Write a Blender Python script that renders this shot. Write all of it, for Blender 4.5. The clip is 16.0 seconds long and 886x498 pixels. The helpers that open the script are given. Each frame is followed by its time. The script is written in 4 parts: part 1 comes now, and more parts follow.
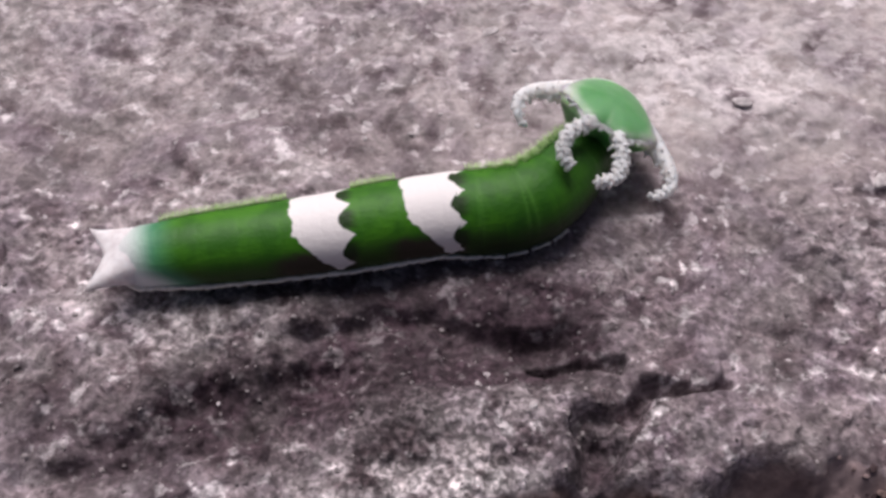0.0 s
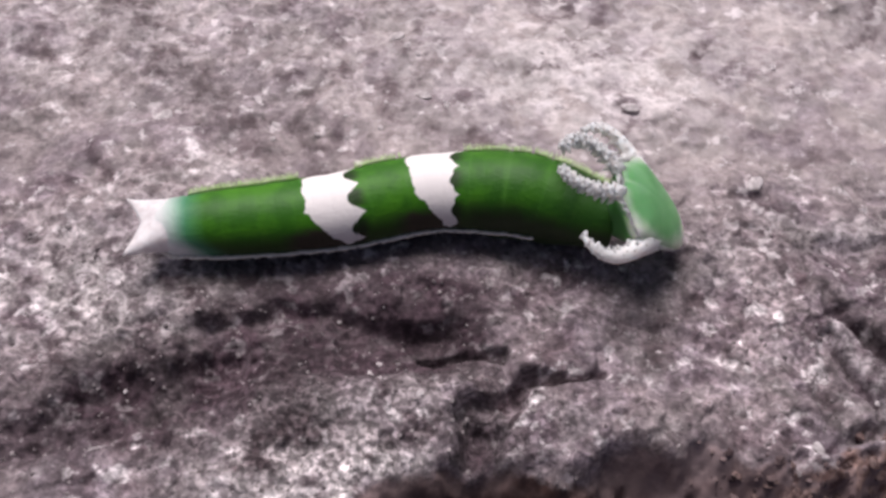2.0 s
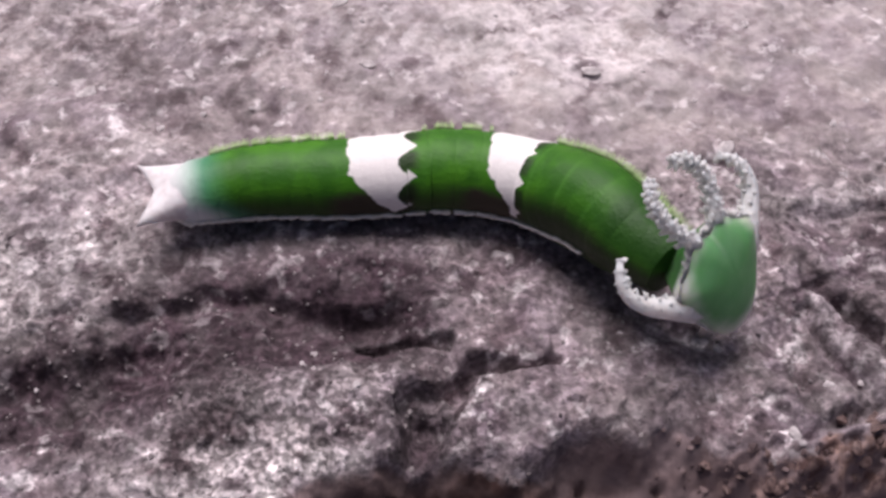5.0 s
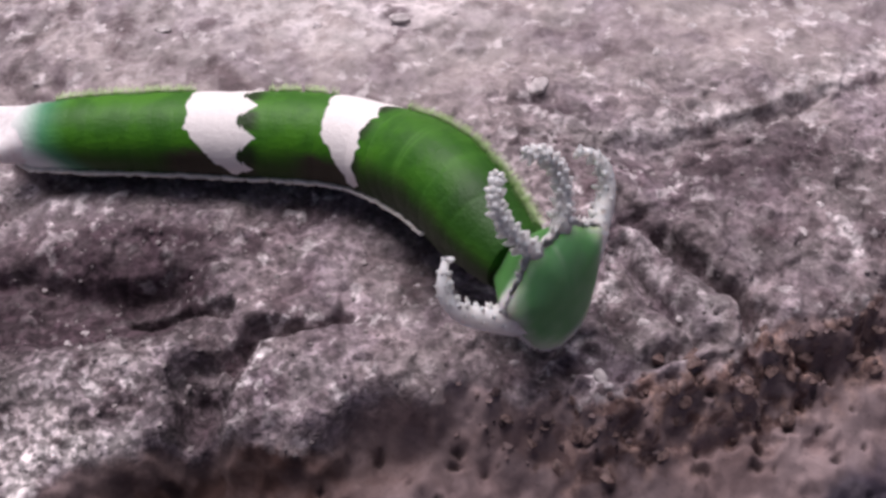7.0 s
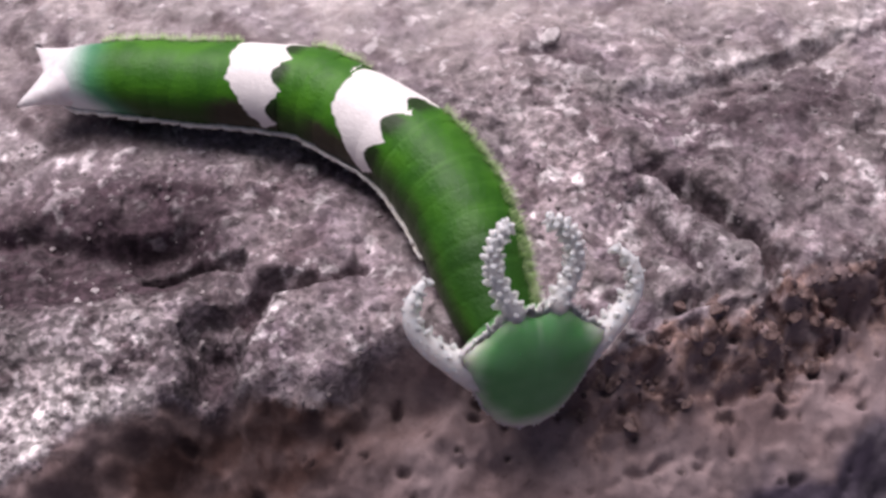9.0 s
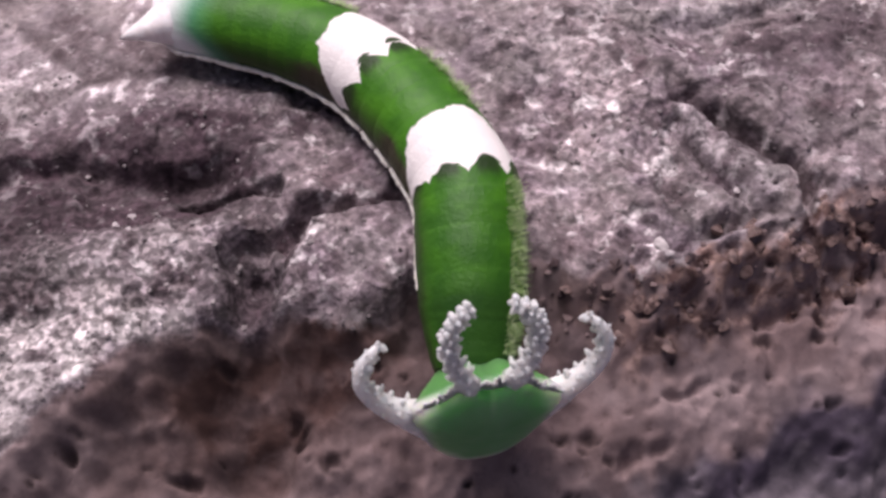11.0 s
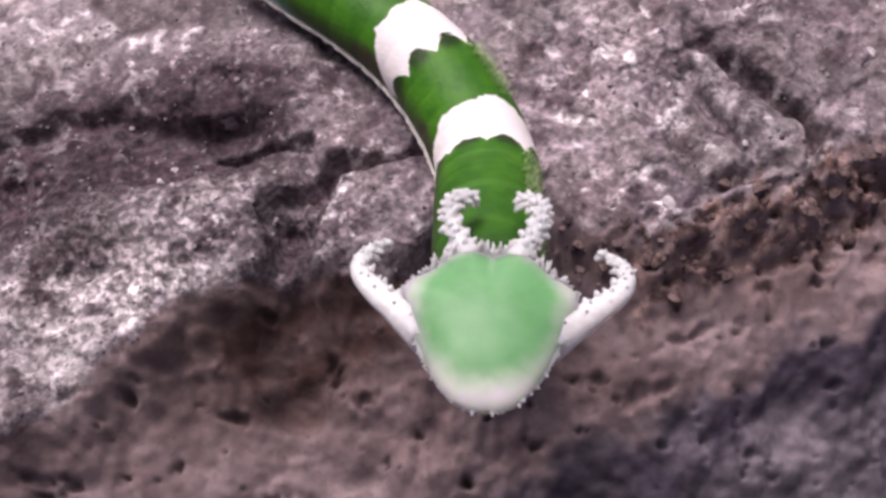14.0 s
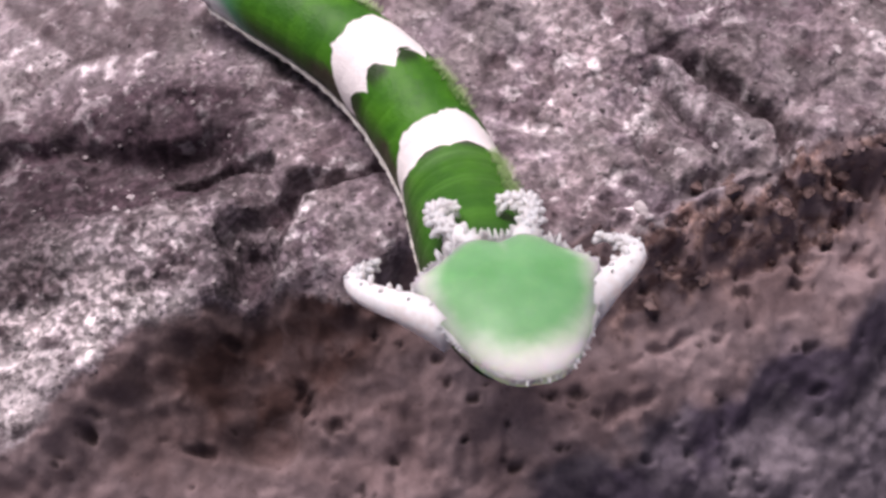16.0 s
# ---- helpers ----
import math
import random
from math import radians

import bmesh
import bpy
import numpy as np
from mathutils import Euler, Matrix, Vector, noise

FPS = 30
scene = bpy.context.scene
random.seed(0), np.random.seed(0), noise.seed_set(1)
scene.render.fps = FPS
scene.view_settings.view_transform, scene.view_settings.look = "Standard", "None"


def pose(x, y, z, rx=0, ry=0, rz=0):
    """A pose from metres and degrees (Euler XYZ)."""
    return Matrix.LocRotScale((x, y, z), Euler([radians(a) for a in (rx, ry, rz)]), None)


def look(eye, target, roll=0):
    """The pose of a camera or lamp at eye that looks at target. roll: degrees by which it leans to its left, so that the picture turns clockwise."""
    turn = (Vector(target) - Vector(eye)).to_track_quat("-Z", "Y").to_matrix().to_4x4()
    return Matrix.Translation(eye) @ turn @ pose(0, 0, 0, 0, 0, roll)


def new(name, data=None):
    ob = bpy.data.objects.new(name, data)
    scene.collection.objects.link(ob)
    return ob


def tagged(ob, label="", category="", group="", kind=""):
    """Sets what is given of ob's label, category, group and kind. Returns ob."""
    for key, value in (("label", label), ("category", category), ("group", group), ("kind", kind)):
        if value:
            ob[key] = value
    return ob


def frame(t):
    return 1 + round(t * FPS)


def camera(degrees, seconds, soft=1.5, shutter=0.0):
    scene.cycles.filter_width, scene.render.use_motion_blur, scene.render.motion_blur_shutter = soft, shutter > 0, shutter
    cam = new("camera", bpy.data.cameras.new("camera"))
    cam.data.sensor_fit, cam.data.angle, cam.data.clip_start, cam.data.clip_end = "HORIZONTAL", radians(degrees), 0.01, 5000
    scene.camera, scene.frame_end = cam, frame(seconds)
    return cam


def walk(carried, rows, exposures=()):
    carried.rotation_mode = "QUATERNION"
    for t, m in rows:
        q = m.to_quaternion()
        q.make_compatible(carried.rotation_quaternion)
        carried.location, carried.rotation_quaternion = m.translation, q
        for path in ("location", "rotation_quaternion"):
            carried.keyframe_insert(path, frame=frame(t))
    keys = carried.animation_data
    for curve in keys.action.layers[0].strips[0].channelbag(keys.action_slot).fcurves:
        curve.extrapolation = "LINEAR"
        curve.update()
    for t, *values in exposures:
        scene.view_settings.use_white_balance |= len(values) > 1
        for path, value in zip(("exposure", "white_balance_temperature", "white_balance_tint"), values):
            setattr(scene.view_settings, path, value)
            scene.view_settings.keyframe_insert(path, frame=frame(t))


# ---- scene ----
# All plans below are in millimetres; MM turns them into metres.
MM = 0.001
cam = camera(43.0, 16.0, soft=3.1)
# seconds, x, y, z, yaw, pitch, roll
ROWS = [
    (0, -0.00, -59.10, 75.64, -0.00, -52.27, 0.01),
    (0.5, 1.27, -57.24, 77.48, -0.72, -52.06, 0.59),
    (1, 3.28, -63.70, 84.82, -1.94, -49.82, 1.86),
    (1.5, 3.99, -63.10, 83.84, -3.05, -52.15, 3.07),
    (2, 4.81, -61.50, 81.65, -4.00, -53.34, 3.63),
    (2.5, 6.39, -61.55, 79.81, -4.63, -52.30, 3.90),
    (3, 7.58, -61.46, 81.48, -5.02, -52.12, 3.93),
    (3.5, 8.38, -61.51, 80.05, -5.64, -52.58, 4.16),
    (4, 8.08, -58.93, 76.93, -6.68, -53.33, 4.80),
    (4.2, 8.81, -58.15, 75.80, -5.93, -53.57, 4.26),
    (6.3, 15.00, -57.72, 72.97, -2.55, -52.85, -0.02),
    (6.5, 21.38, -57.21, 70.48, -2.98, -52.56, -0.38),
    (7, 26.30, -58.74, 65.87, -3.63, -52.70, -2.58),
    (7.5, 26.63, -59.71, 66.44, -3.91, -52.90, -2.99),
    (8, 26.00, -59.72, 65.98, -4.08, -53.93, -3.34),
    (8.2, 25.63, -59.67, 65.87, -3.83, -54.82, -3.34),
    (10.3, 22.10, -64.54, 57.85, -4.16, -49.75, -3.39),
    (10.5, 21.51, -66.27, 59.86, -4.70, -49.78, -3.24),
    (11, 21.92, -62.67, 60.92, -3.58, -54.26, -3.63),
    (11.5, 23.08, -58.09, 64.87, -0.56, -61.08, -5.49),
    (12, 23.71, -57.89, 70.33, 2.67, -62.81, -8.46),
    (12.5, 23.90, -57.87, 72.32, 2.17, -63.50, -8.39),
    (13, 24.03, -57.27, 71.54, 1.73, -63.79, -8.22),
    (13.5, 24.47, -56.67, 70.07, 2.49, -63.81, -9.06),
    (14, 24.40, -57.44, 70.45, 2.60, -63.39, -9.25),
    (14.5, 24.46, -58.55, 69.66, 2.45, -62.10, -9.39),
    (15, 24.78, -58.54, 68.15, 1.10, -61.68, -8.54),
    (15.5, 24.07, -58.02, 67.64, 0.37, -62.05, -8.13),
    (16, 24.62, -58.39, 67.13, -0.80, -61.11, -8.61),
]
walk(cam, [(t, pose(x * MM, y * MM, z * MM, 90 + pitch, 0, yaw) @ pose(0, 0, 0, 0, 0, roll)) for t, x, y, z, yaw, pitch, roll in ROWS],
     exposures=[(t, stops, 6330 if t < 5 else 6320 if t < 10.8 else 6450, tint - (2 if t < 5 else 0)) for t, stops, tint in ((0, -0.32, 17), (0.5, -0.15, 17), (1, 0.0, 17), (1.5, -0.15, 17), (2.2, -0.16, 17), (3, -0.08, 17), (4, -0.12, 18), (6.3, -0.12, 20), (7, -0.18, 20), (8, -0.04, 20), (11, 0.02, 23), (16, 0.04, 24))])

# ---- light: a bright veiled sky, the sun high and behind the subject ----
SUN_UP, SUN_FROM = 63.0, 106.0      # elevation; bearing, counted from +x towards +y
world = bpy.data.worlds.new("sky")
scene.world = world
world.use_nodes = True
wn = world.node_tree.nodes
sky = wn.new("ShaderNodeTexSky")
sky.sky_type, sky.sun_disc = "NISHITA", False
sky.sun_elevation, sky.sun_rotation = radians(SUN_UP), radians(90 - SUN_FROM)
sky.dust_density, sky.air_density = 6.0, 0.5
wn["Background"].inputs["Strength"].default_value = 0.058
world.node_tree.links.new(sky.outputs["Color"], wn["Background"].inputs["Color"])
sun = new("sun", bpy.data.lights.new("sun", "SUN"))
sun.data.energy, sun.data.angle, sun.data.color = 3.75, radians(38), (1.0, 0.95, 0.93)
sun_way = Vector((math.cos(radians(SUN_UP)) * math.cos(radians(SUN_FROM)), math.cos(radians(SUN_UP)) * math.sin(radians(SUN_FROM)), math.sin(radians(SUN_UP))))
sun.matrix_world = look(sun_way, (0, 0, 0))


# ---- material helpers ----
class Nodes:
    """Short hand for building a node material."""

    def __init__(self, name, rough=0.6, spec=0.3):
        self.mat = bpy.data.materials.new(name)
        self.mat.use_nodes = True
        self.tree = self.mat.node_tree
        self.bsdf = self.tree.nodes["Principled BSDF"]
        self.bsdf.inputs["Roughness"].default_value = rough
        self.bsdf.inputs["Specular IOR Level"].default_value = spec

    def put(self, kind, **sockets):
        node = self.tree.nodes.new(kind)
        for key, value in sockets.items():
            self.feed(node.inputs[key.replace("_", " ")], value)
        return node

    def feed(self, socket, value):
        if hasattr(value, "links"):
            self.tree.links.new(value, socket)
        else:
            socket.default_value = value

    def math(self, op, a, b=0.0, c=0.0):
        node = self.tree.nodes.new("ShaderNodeMath")
        node.operation = op
        for socket, value in zip(node.inputs, (a, b, c)):
            self.feed(socket, value)
        return node.outputs[0]

    def step(self, value, lo, hi, to0=0.0, to1=1.0):
        node = self.tree.nodes.new("ShaderNodeMapRange")
        node.interpolation_type = "SMOOTHSTEP"
        for key, v in (("Value", value), ("From Min", lo), ("From Max", hi), ("To Min", to0), ("To Max", to1)):
            self.feed(node.inputs[key], v)
        return node.outputs[0]

    def noise(self, size, detail=4.0, rough=0.55, where=None, distort=0.0):
        """Noise with lumps of about that many millimetres."""
        node = self.put("ShaderNodeTexNoise", Scale=1.0 / (size * MM), Detail=detail, Roughness=rough, Distortion=distort)
        self.feed(node.inputs["Vector"], where or self.space())
        return node.outputs["Fac"]

    def space(self):
        return self.put("ShaderNodeTexCoord").outputs["Object"]

    def mix(self, fac, a, b):
        node = self.tree.nodes.new("ShaderNodeMix")
        node.data_type = "RGBA"
        self.feed(node.inputs[0], fac)
        for socket, value in ((node.inputs[6], a), (node.inputs[7], b)):
            self.feed(socket, (*value, 1.0) if isinstance(value, tuple) else value)
        return node.outputs[2]

    def attribute(self, name):
        node = self.tree.nodes.new("ShaderNodeAttribute")
        node.attribute_name = name
        return node.outputs["Fac"]

    def colour(self, value):
        self.feed(self.bsdf.inputs["Base Color"], (*value, 1.0) if isinstance(value, tuple) else value)
        return self

    def bump(self, height, strength, depth):
        node = self.put("ShaderNodeBump", Strength=strength, Distance=depth * MM, Height=height)
        self.tree.links.new(node.outputs["Normal"], self.bsdf.inputs["Normal"])
        return self


def rock_material():
    n = Nodes("weathered_rock", 0.85, 0.2)
    broad, mid, fine, tiny = n.noise(9, 3), n.noise(2.6, 4, 0.6), n.noise(0.8, 4, 0.65), n.noise(0.3, 2, 0.6)
    far, pale, slope = n.attribute("far"), n.attribute("pale"), n.attribute("slope")
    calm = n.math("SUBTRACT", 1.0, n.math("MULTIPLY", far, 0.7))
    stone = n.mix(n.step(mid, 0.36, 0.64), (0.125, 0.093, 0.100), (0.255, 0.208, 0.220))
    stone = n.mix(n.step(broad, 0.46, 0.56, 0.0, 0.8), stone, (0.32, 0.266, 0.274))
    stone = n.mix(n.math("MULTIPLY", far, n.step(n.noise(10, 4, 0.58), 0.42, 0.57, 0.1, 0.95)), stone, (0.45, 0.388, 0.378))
    stone = n.mix(n.math("MULTIPLY", pale, n.step(mid, 0.34, 0.58)), stone, (0.68, 0.62, 0.615))
    dark = n.math("MULTIPLY", n.step(n.noise(2.1, 4, 0.6, None, 0.6), 0.52, 0.66), 0.45)
    stone = n.mix(n.math("MULTIPLY", dark, calm), stone, (0.070, 0.045, 0.050))
    stone = n.mix(n.step(n.noise(8, 3, 0.6), 0.46, 0.60, 0.0, 0.35), stone, n.mix(n.step(mid, 0.36, 0.64), (0.150, 0.112, 0.138), (0.300, 0.246, 0.292)))
    stone = n.mix(n.step(n.noise(5, 3, 0.6, None, 0.4), 0.50, 0.64, 0.0, 0.4), stone, (0.245, 0.222, 0.216))
    # dark rock stains, and the shade of hollows and body painted over them
    stone = n.mix(n.math("MULTIPLY", n.attribute("shade_stain"), n.step(n.noise(3.2, 5, 0.6), 0.32, 0.58, 0.62, 1.0)), stone, (0.058, 0.038, 0.046))
    flecks = n.math("MULTIPLY", n.step(n.noise(1.7, 3, 0.55), 0.56, 0.66, 0.0, 0.8), n.math("MAXIMUM", n.step(n.noise(7, 3), 0.40, 0.60, 0.25, 1.0), pale))
    flecks = n.math("MULTIPLY", flecks, n.math("SUBTRACT", 1.0, n.math("MULTIPLY", n.attribute("shade_stain"), 0.75)))
    stone = n.mix(flecks, stone, (0.72, 0.66, 0.665))
    stone = n.mix(n.math("MULTIPLY", n.math("MULTIPLY", n.step(n.noise(0.7, 3, 0.7), 0.54, 0.64), n.math("ADD", n.math("MULTIPLY", pale, 0.3), 0.36)), calm), stone, (0.050, 0.036, 0.041))
    earth = n.mix(n.step(n.noise(5.5, 3), 0.35, 0.65), (0.205, 0.145, 0.143), (0.280, 0.213, 0.214))
    earth = n.mix(n.step(n.noise(0.7, 3, 0.6), 0.60, 0.70, 0.0, 0.30), earth, (0.045, 0.027, 0.026))
    # darker brown earth below the rim, with some brown shadow painted in
    earth = n.mix(n.math("MULTIPLY", n.attribute("brown_shade"), n.step(n.noise(3, 4), 0.35, 0.6, 0.7, 1.0)), earth, (0.060, 0.033, 0.029))
    # the shade inside the pits is painted in as near-black
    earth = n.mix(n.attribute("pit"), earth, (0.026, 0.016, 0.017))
    rust = n.math("MULTIPLY", n.attribute("rust"), n.step(n.noise(1.7, 4), 0.42, 0.60))
    earth = n.mix(rust, earth, n.mix(n.step(n.noise(0.9, 3), 0.42, 0.58), (0.130, 0.078, 0.070), (0.32, 0.215, 0.185)))
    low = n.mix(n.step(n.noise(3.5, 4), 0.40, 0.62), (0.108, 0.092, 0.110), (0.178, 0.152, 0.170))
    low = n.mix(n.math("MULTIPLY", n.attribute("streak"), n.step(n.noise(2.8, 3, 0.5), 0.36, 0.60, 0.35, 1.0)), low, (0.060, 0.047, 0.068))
    edge = n.math("ADD", slope, n.math("MULTIPLY", n.math("SUBTRACT", fine, 0.5), 0.6))
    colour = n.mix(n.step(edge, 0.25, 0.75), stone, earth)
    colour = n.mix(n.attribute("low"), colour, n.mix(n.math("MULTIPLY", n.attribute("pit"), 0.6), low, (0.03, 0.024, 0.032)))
    # grains, light and dark, at two sizes
    speck = n.math("MULTIPLY", n.step(n.noise(1.5, 2, 0.55, None, 0.5), 0.42, 0.60, 0.78, 1.22), n.step(n.noise(0.8, 2, 0.5), 0.40, 0.62, 0.91, 1.1))
    speck = n.math("MULTIPLY", speck, n.step(n.noise(13, 3, 0.6), 0.36, 0.64, 0.76, 1.26))
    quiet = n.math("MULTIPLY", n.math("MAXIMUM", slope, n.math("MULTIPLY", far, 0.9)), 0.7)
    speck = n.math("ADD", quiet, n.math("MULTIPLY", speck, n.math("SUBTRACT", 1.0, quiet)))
    pepper = n.math("MULTIPLY", n.step(n.noise(0.55, 1, 0.5, None, 0.3), 0.42, 0.58, 0.50, 1.42), n.step(n.noise(1.3, 2, 0.55), 0.42, 0.58, 0.8, 1.2))
    coarse = n.math("MULTIPLY", n.math("ADD", 0.30, n.math("MULTIPLY", n.attribute("coarse"), 0.55)), n.math("SUBTRACT", 1.0, n.math("MAXIMUM", n.math("MULTIPLY", far, 0.9), n.math("MULTIPLY", slope, 0.75))))
    speck = n.math("MULTIPLY", speck, n.math("ADD", n.math("MULTIPLY", pepper, coarse), n.math("SUBTRACT", 1.0, coarse)))
    grey = n.put("ShaderNodeCombineColor", Red=speck, Green=speck, Blue=speck).outputs[0]
    grained = n.tree.nodes.new("ShaderNodeMix")
    grained.data_type, grained.blend_type = "RGBA", "MULTIPLY"
    n.feed(grained.inputs[0], 1.0)
    n.feed(grained.inputs[6], colour)
    n.feed(grained.inputs[7], grey)
    n.colour(grained.outputs[2])
    relief = n.math("ADD", fine, n.math("MULTIPLY", tiny, 0.45))
    n.bump(n.math("MULTIPLY", relief, n.math("SUBTRACT", 1.0, n.math("MAXIMUM", n.math("MULTIPLY", slope, 0.85), n.math("MULTIPLY", far, 0.85)))), 0.6, 0.45)
    return n.mat


def grain_material(name, dark, light):
    n = Nodes(name, 0.7, 0.3)
    chance = n.put("ShaderNodeNewGeometry").outputs["Random Per Island"]
    n.colour(n.mix(chance, dark, light))
    n.bump(n.noise(0.15, 2), 0.4, 0.05)
    return n.mat


BAND_A, BAND_B, LENGTH = 16.3, 25.6, 42.0       # millimetres along the body from its tail


def skin_material():
    """Velvet green with two white saddles, brown behind them, flanks darkened with painted shade, and a pale blue-white
    tail. The UV map holds millimetres along the body / 50, and the turn from the back.
    """
    n = Nodes("caterpillar_skin", 0.5, 0.25)
    uv = n.put("ShaderNodeUVMap")
    uv.uv_map = "along"
    split = n.put("ShaderNodeSeparateXYZ", Vector=uv.outputs["UV"])
    s = n.math("MULTIPLY", split.outputs["X"], 50.0)
    turn = n.math("MULTIPLY", n.math("ABSOLUTE", n.math("SUBTRACT", split.outputs["Y"], 0.5)), 360.0)   # degrees from the back
    rest = n.tree.nodes.new("ShaderNodeAttribute")
    rest.attribute_name = "rest"
    at_rest = rest.outputs["Vector"]
    blot, fine = n.noise(2.2, 3, 0.55, at_rest), n.noise(0.4, 3, 0.55, at_rest)
    green = n.mix(n.step(blot, 0.35, 0.68), (0.026, 0.125, 0.005), (0.052, 0.200, 0.007))
    green = n.mix(n.step(fine, 0.55, 0.8, 0.0, 0.2), green, (0.07, 0.23, 0.015))
    fold = n.math("POWER", n.math("ABSOLUTE", n.math("COSINE", n.math("MULTIPLY", s, math.pi / 3.23))), 70.0)
    green = n.mix(n.math("MULTIPLY", n.step(s, 35, 38.5, 0.0, 0.75), n.step(turn, 70, 40)), green, (0.010, 0.042, 0.005))
    green = n.mix(n.step(s, 28.5, 32, 0.0, 0.3), green, (0.012, 0.058, 0.006))
    green = n.mix(n.math("MULTIPLY", fold, n.math("MULTIPLY", n.step(s, 27.5, 30, 0.06, 0.28), n.step(s, 37, 33, 0.25, 1.0))), green, (0.10, 0.28, 0.04))
    flank_turn = n.math("ADD", turn, n.math("MULTIPLY", n.math("SUBTRACT", blot, 0.5), 40.0))
    # flanks: olive skin tint and painted shade in one gradient
    green = n.mix(n.step(flank_turn, 48, 98, 0.0, 0.85), green, (0.024, 0.042, 0.010))
    # self-shadow on the sides of the chest, painted darker still
    green = n.mix(n.math("MULTIPLY", n.step(flank_turn, 48, 84), n.step(s, 26.5, 30.5, 0.0, 0.7)), green, (0.012, 0.021, 0.007))
    wave = n.math("MULTIPLY", n.math("ABSOLUTE", n.math("SINE", n.math("MULTIPLY", turn, math.pi / 44.0))), 1.15)
    rag = n.math("MULTIPLY", n.math("SUBTRACT", n.noise(0.7, 2, 0.55, at_rest), 0.5), 0.9)
    for centre in (BAND_A, BAND_B):
        at = n.math("SUBTRACT", s, centre)
        slant = n.tree.nodes.new("ShaderNodeMapRange")          # straight over the back, then slanting forward to a tip
        for key, v in (("Value", turn), ("From Min", 34.0), ("From Max", 108.0), ("To Min", -2.5), ("To Max", 1.15)):
            n.feed(slant.inputs[key], v)
        rear = slant.outputs[0]
        front = n.math("SUBTRACT", n.step(turn, 58, 110, 2.45, 1.9), wave)
        ahead = n.step(n.math("ADD", n.math("SUBTRACT", at, rear), rag), -0.08, 0.08)
        behind = n.step(n.math("SUBTRACT", front, n.math("ADD", at, n.math("MULTIPLY", rag, 0.5))), -0.08, 0.08)
        brown = n.math("MULTIPLY", n.step(flank_turn, 56, 72), n.math("MULTIPLY", n.step(at, -5.2, -3.0), n.step(at, 2.6, 1.8)))
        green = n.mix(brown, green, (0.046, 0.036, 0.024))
        bite = n.math("MULTIPLY", n.math("MULTIPLY", n.step(at, 3.1, 2.0), n.step(at, 0.8, 1.2)), n.step(wave, 0.4, 0.95, 0.0, 0.9))
        green = n.mix(bite, green, (0.012, 0.026, 0.006))
        green = n.mix(n.math("MULTIPLY", ahead, behind), green, (0.90, 0.85, 0.83))
    tail = n.math("SUBTRACT", s, n.step(turn, 50, 100, 0.0, 2.0))
    green = n.mix(n.step(tail, 5.2, 1.2, 0.0, 0.85), green, (0.10, 0.36, 0.235))
    green = n.mix(n.step(tail, 3.2, 0.3), green, (0.82, 0.83, 0.82))
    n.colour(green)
    n.bump(n.math("ADD", fine, n.math("MULTIPLY", n.noise(0.18, 2, 0.55, at_rest), 0.5)), 0.5, 0.12)
    n.bsdf.inputs["Sheen Weight"].default_value = 0.04
    n.bsdf.inputs["Sheen Tint"].default_value = (0.6, 1.0, 0.3, 1.0)
    return n.mat


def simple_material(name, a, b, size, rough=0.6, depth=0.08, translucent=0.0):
    n = Nodes(name, rough, 0.3)
    n.colour(n.mix(n.step(n.noise(size, 4), 0.35, 0.65), a, b))
    n.bump(n.noise(size * 0.4, 3), 0.5, depth)
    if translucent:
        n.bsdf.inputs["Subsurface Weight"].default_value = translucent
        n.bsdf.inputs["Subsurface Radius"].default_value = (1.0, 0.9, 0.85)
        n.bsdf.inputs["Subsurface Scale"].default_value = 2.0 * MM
    return n.mat


ROCK = rock_material()
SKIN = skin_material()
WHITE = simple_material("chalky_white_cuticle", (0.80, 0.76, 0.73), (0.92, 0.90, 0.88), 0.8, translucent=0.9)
STRIPE = simple_material("cream_stripe", (0.74, 0.70, 0.62), (0.88, 0.85, 0.80), 0.7)
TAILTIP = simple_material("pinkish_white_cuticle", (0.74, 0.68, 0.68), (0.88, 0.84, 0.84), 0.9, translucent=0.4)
HAIR = simple_material("pale_bristle", (0.26, 0.46, 0.12), (0.58, 0.70, 0.40), 0.5)


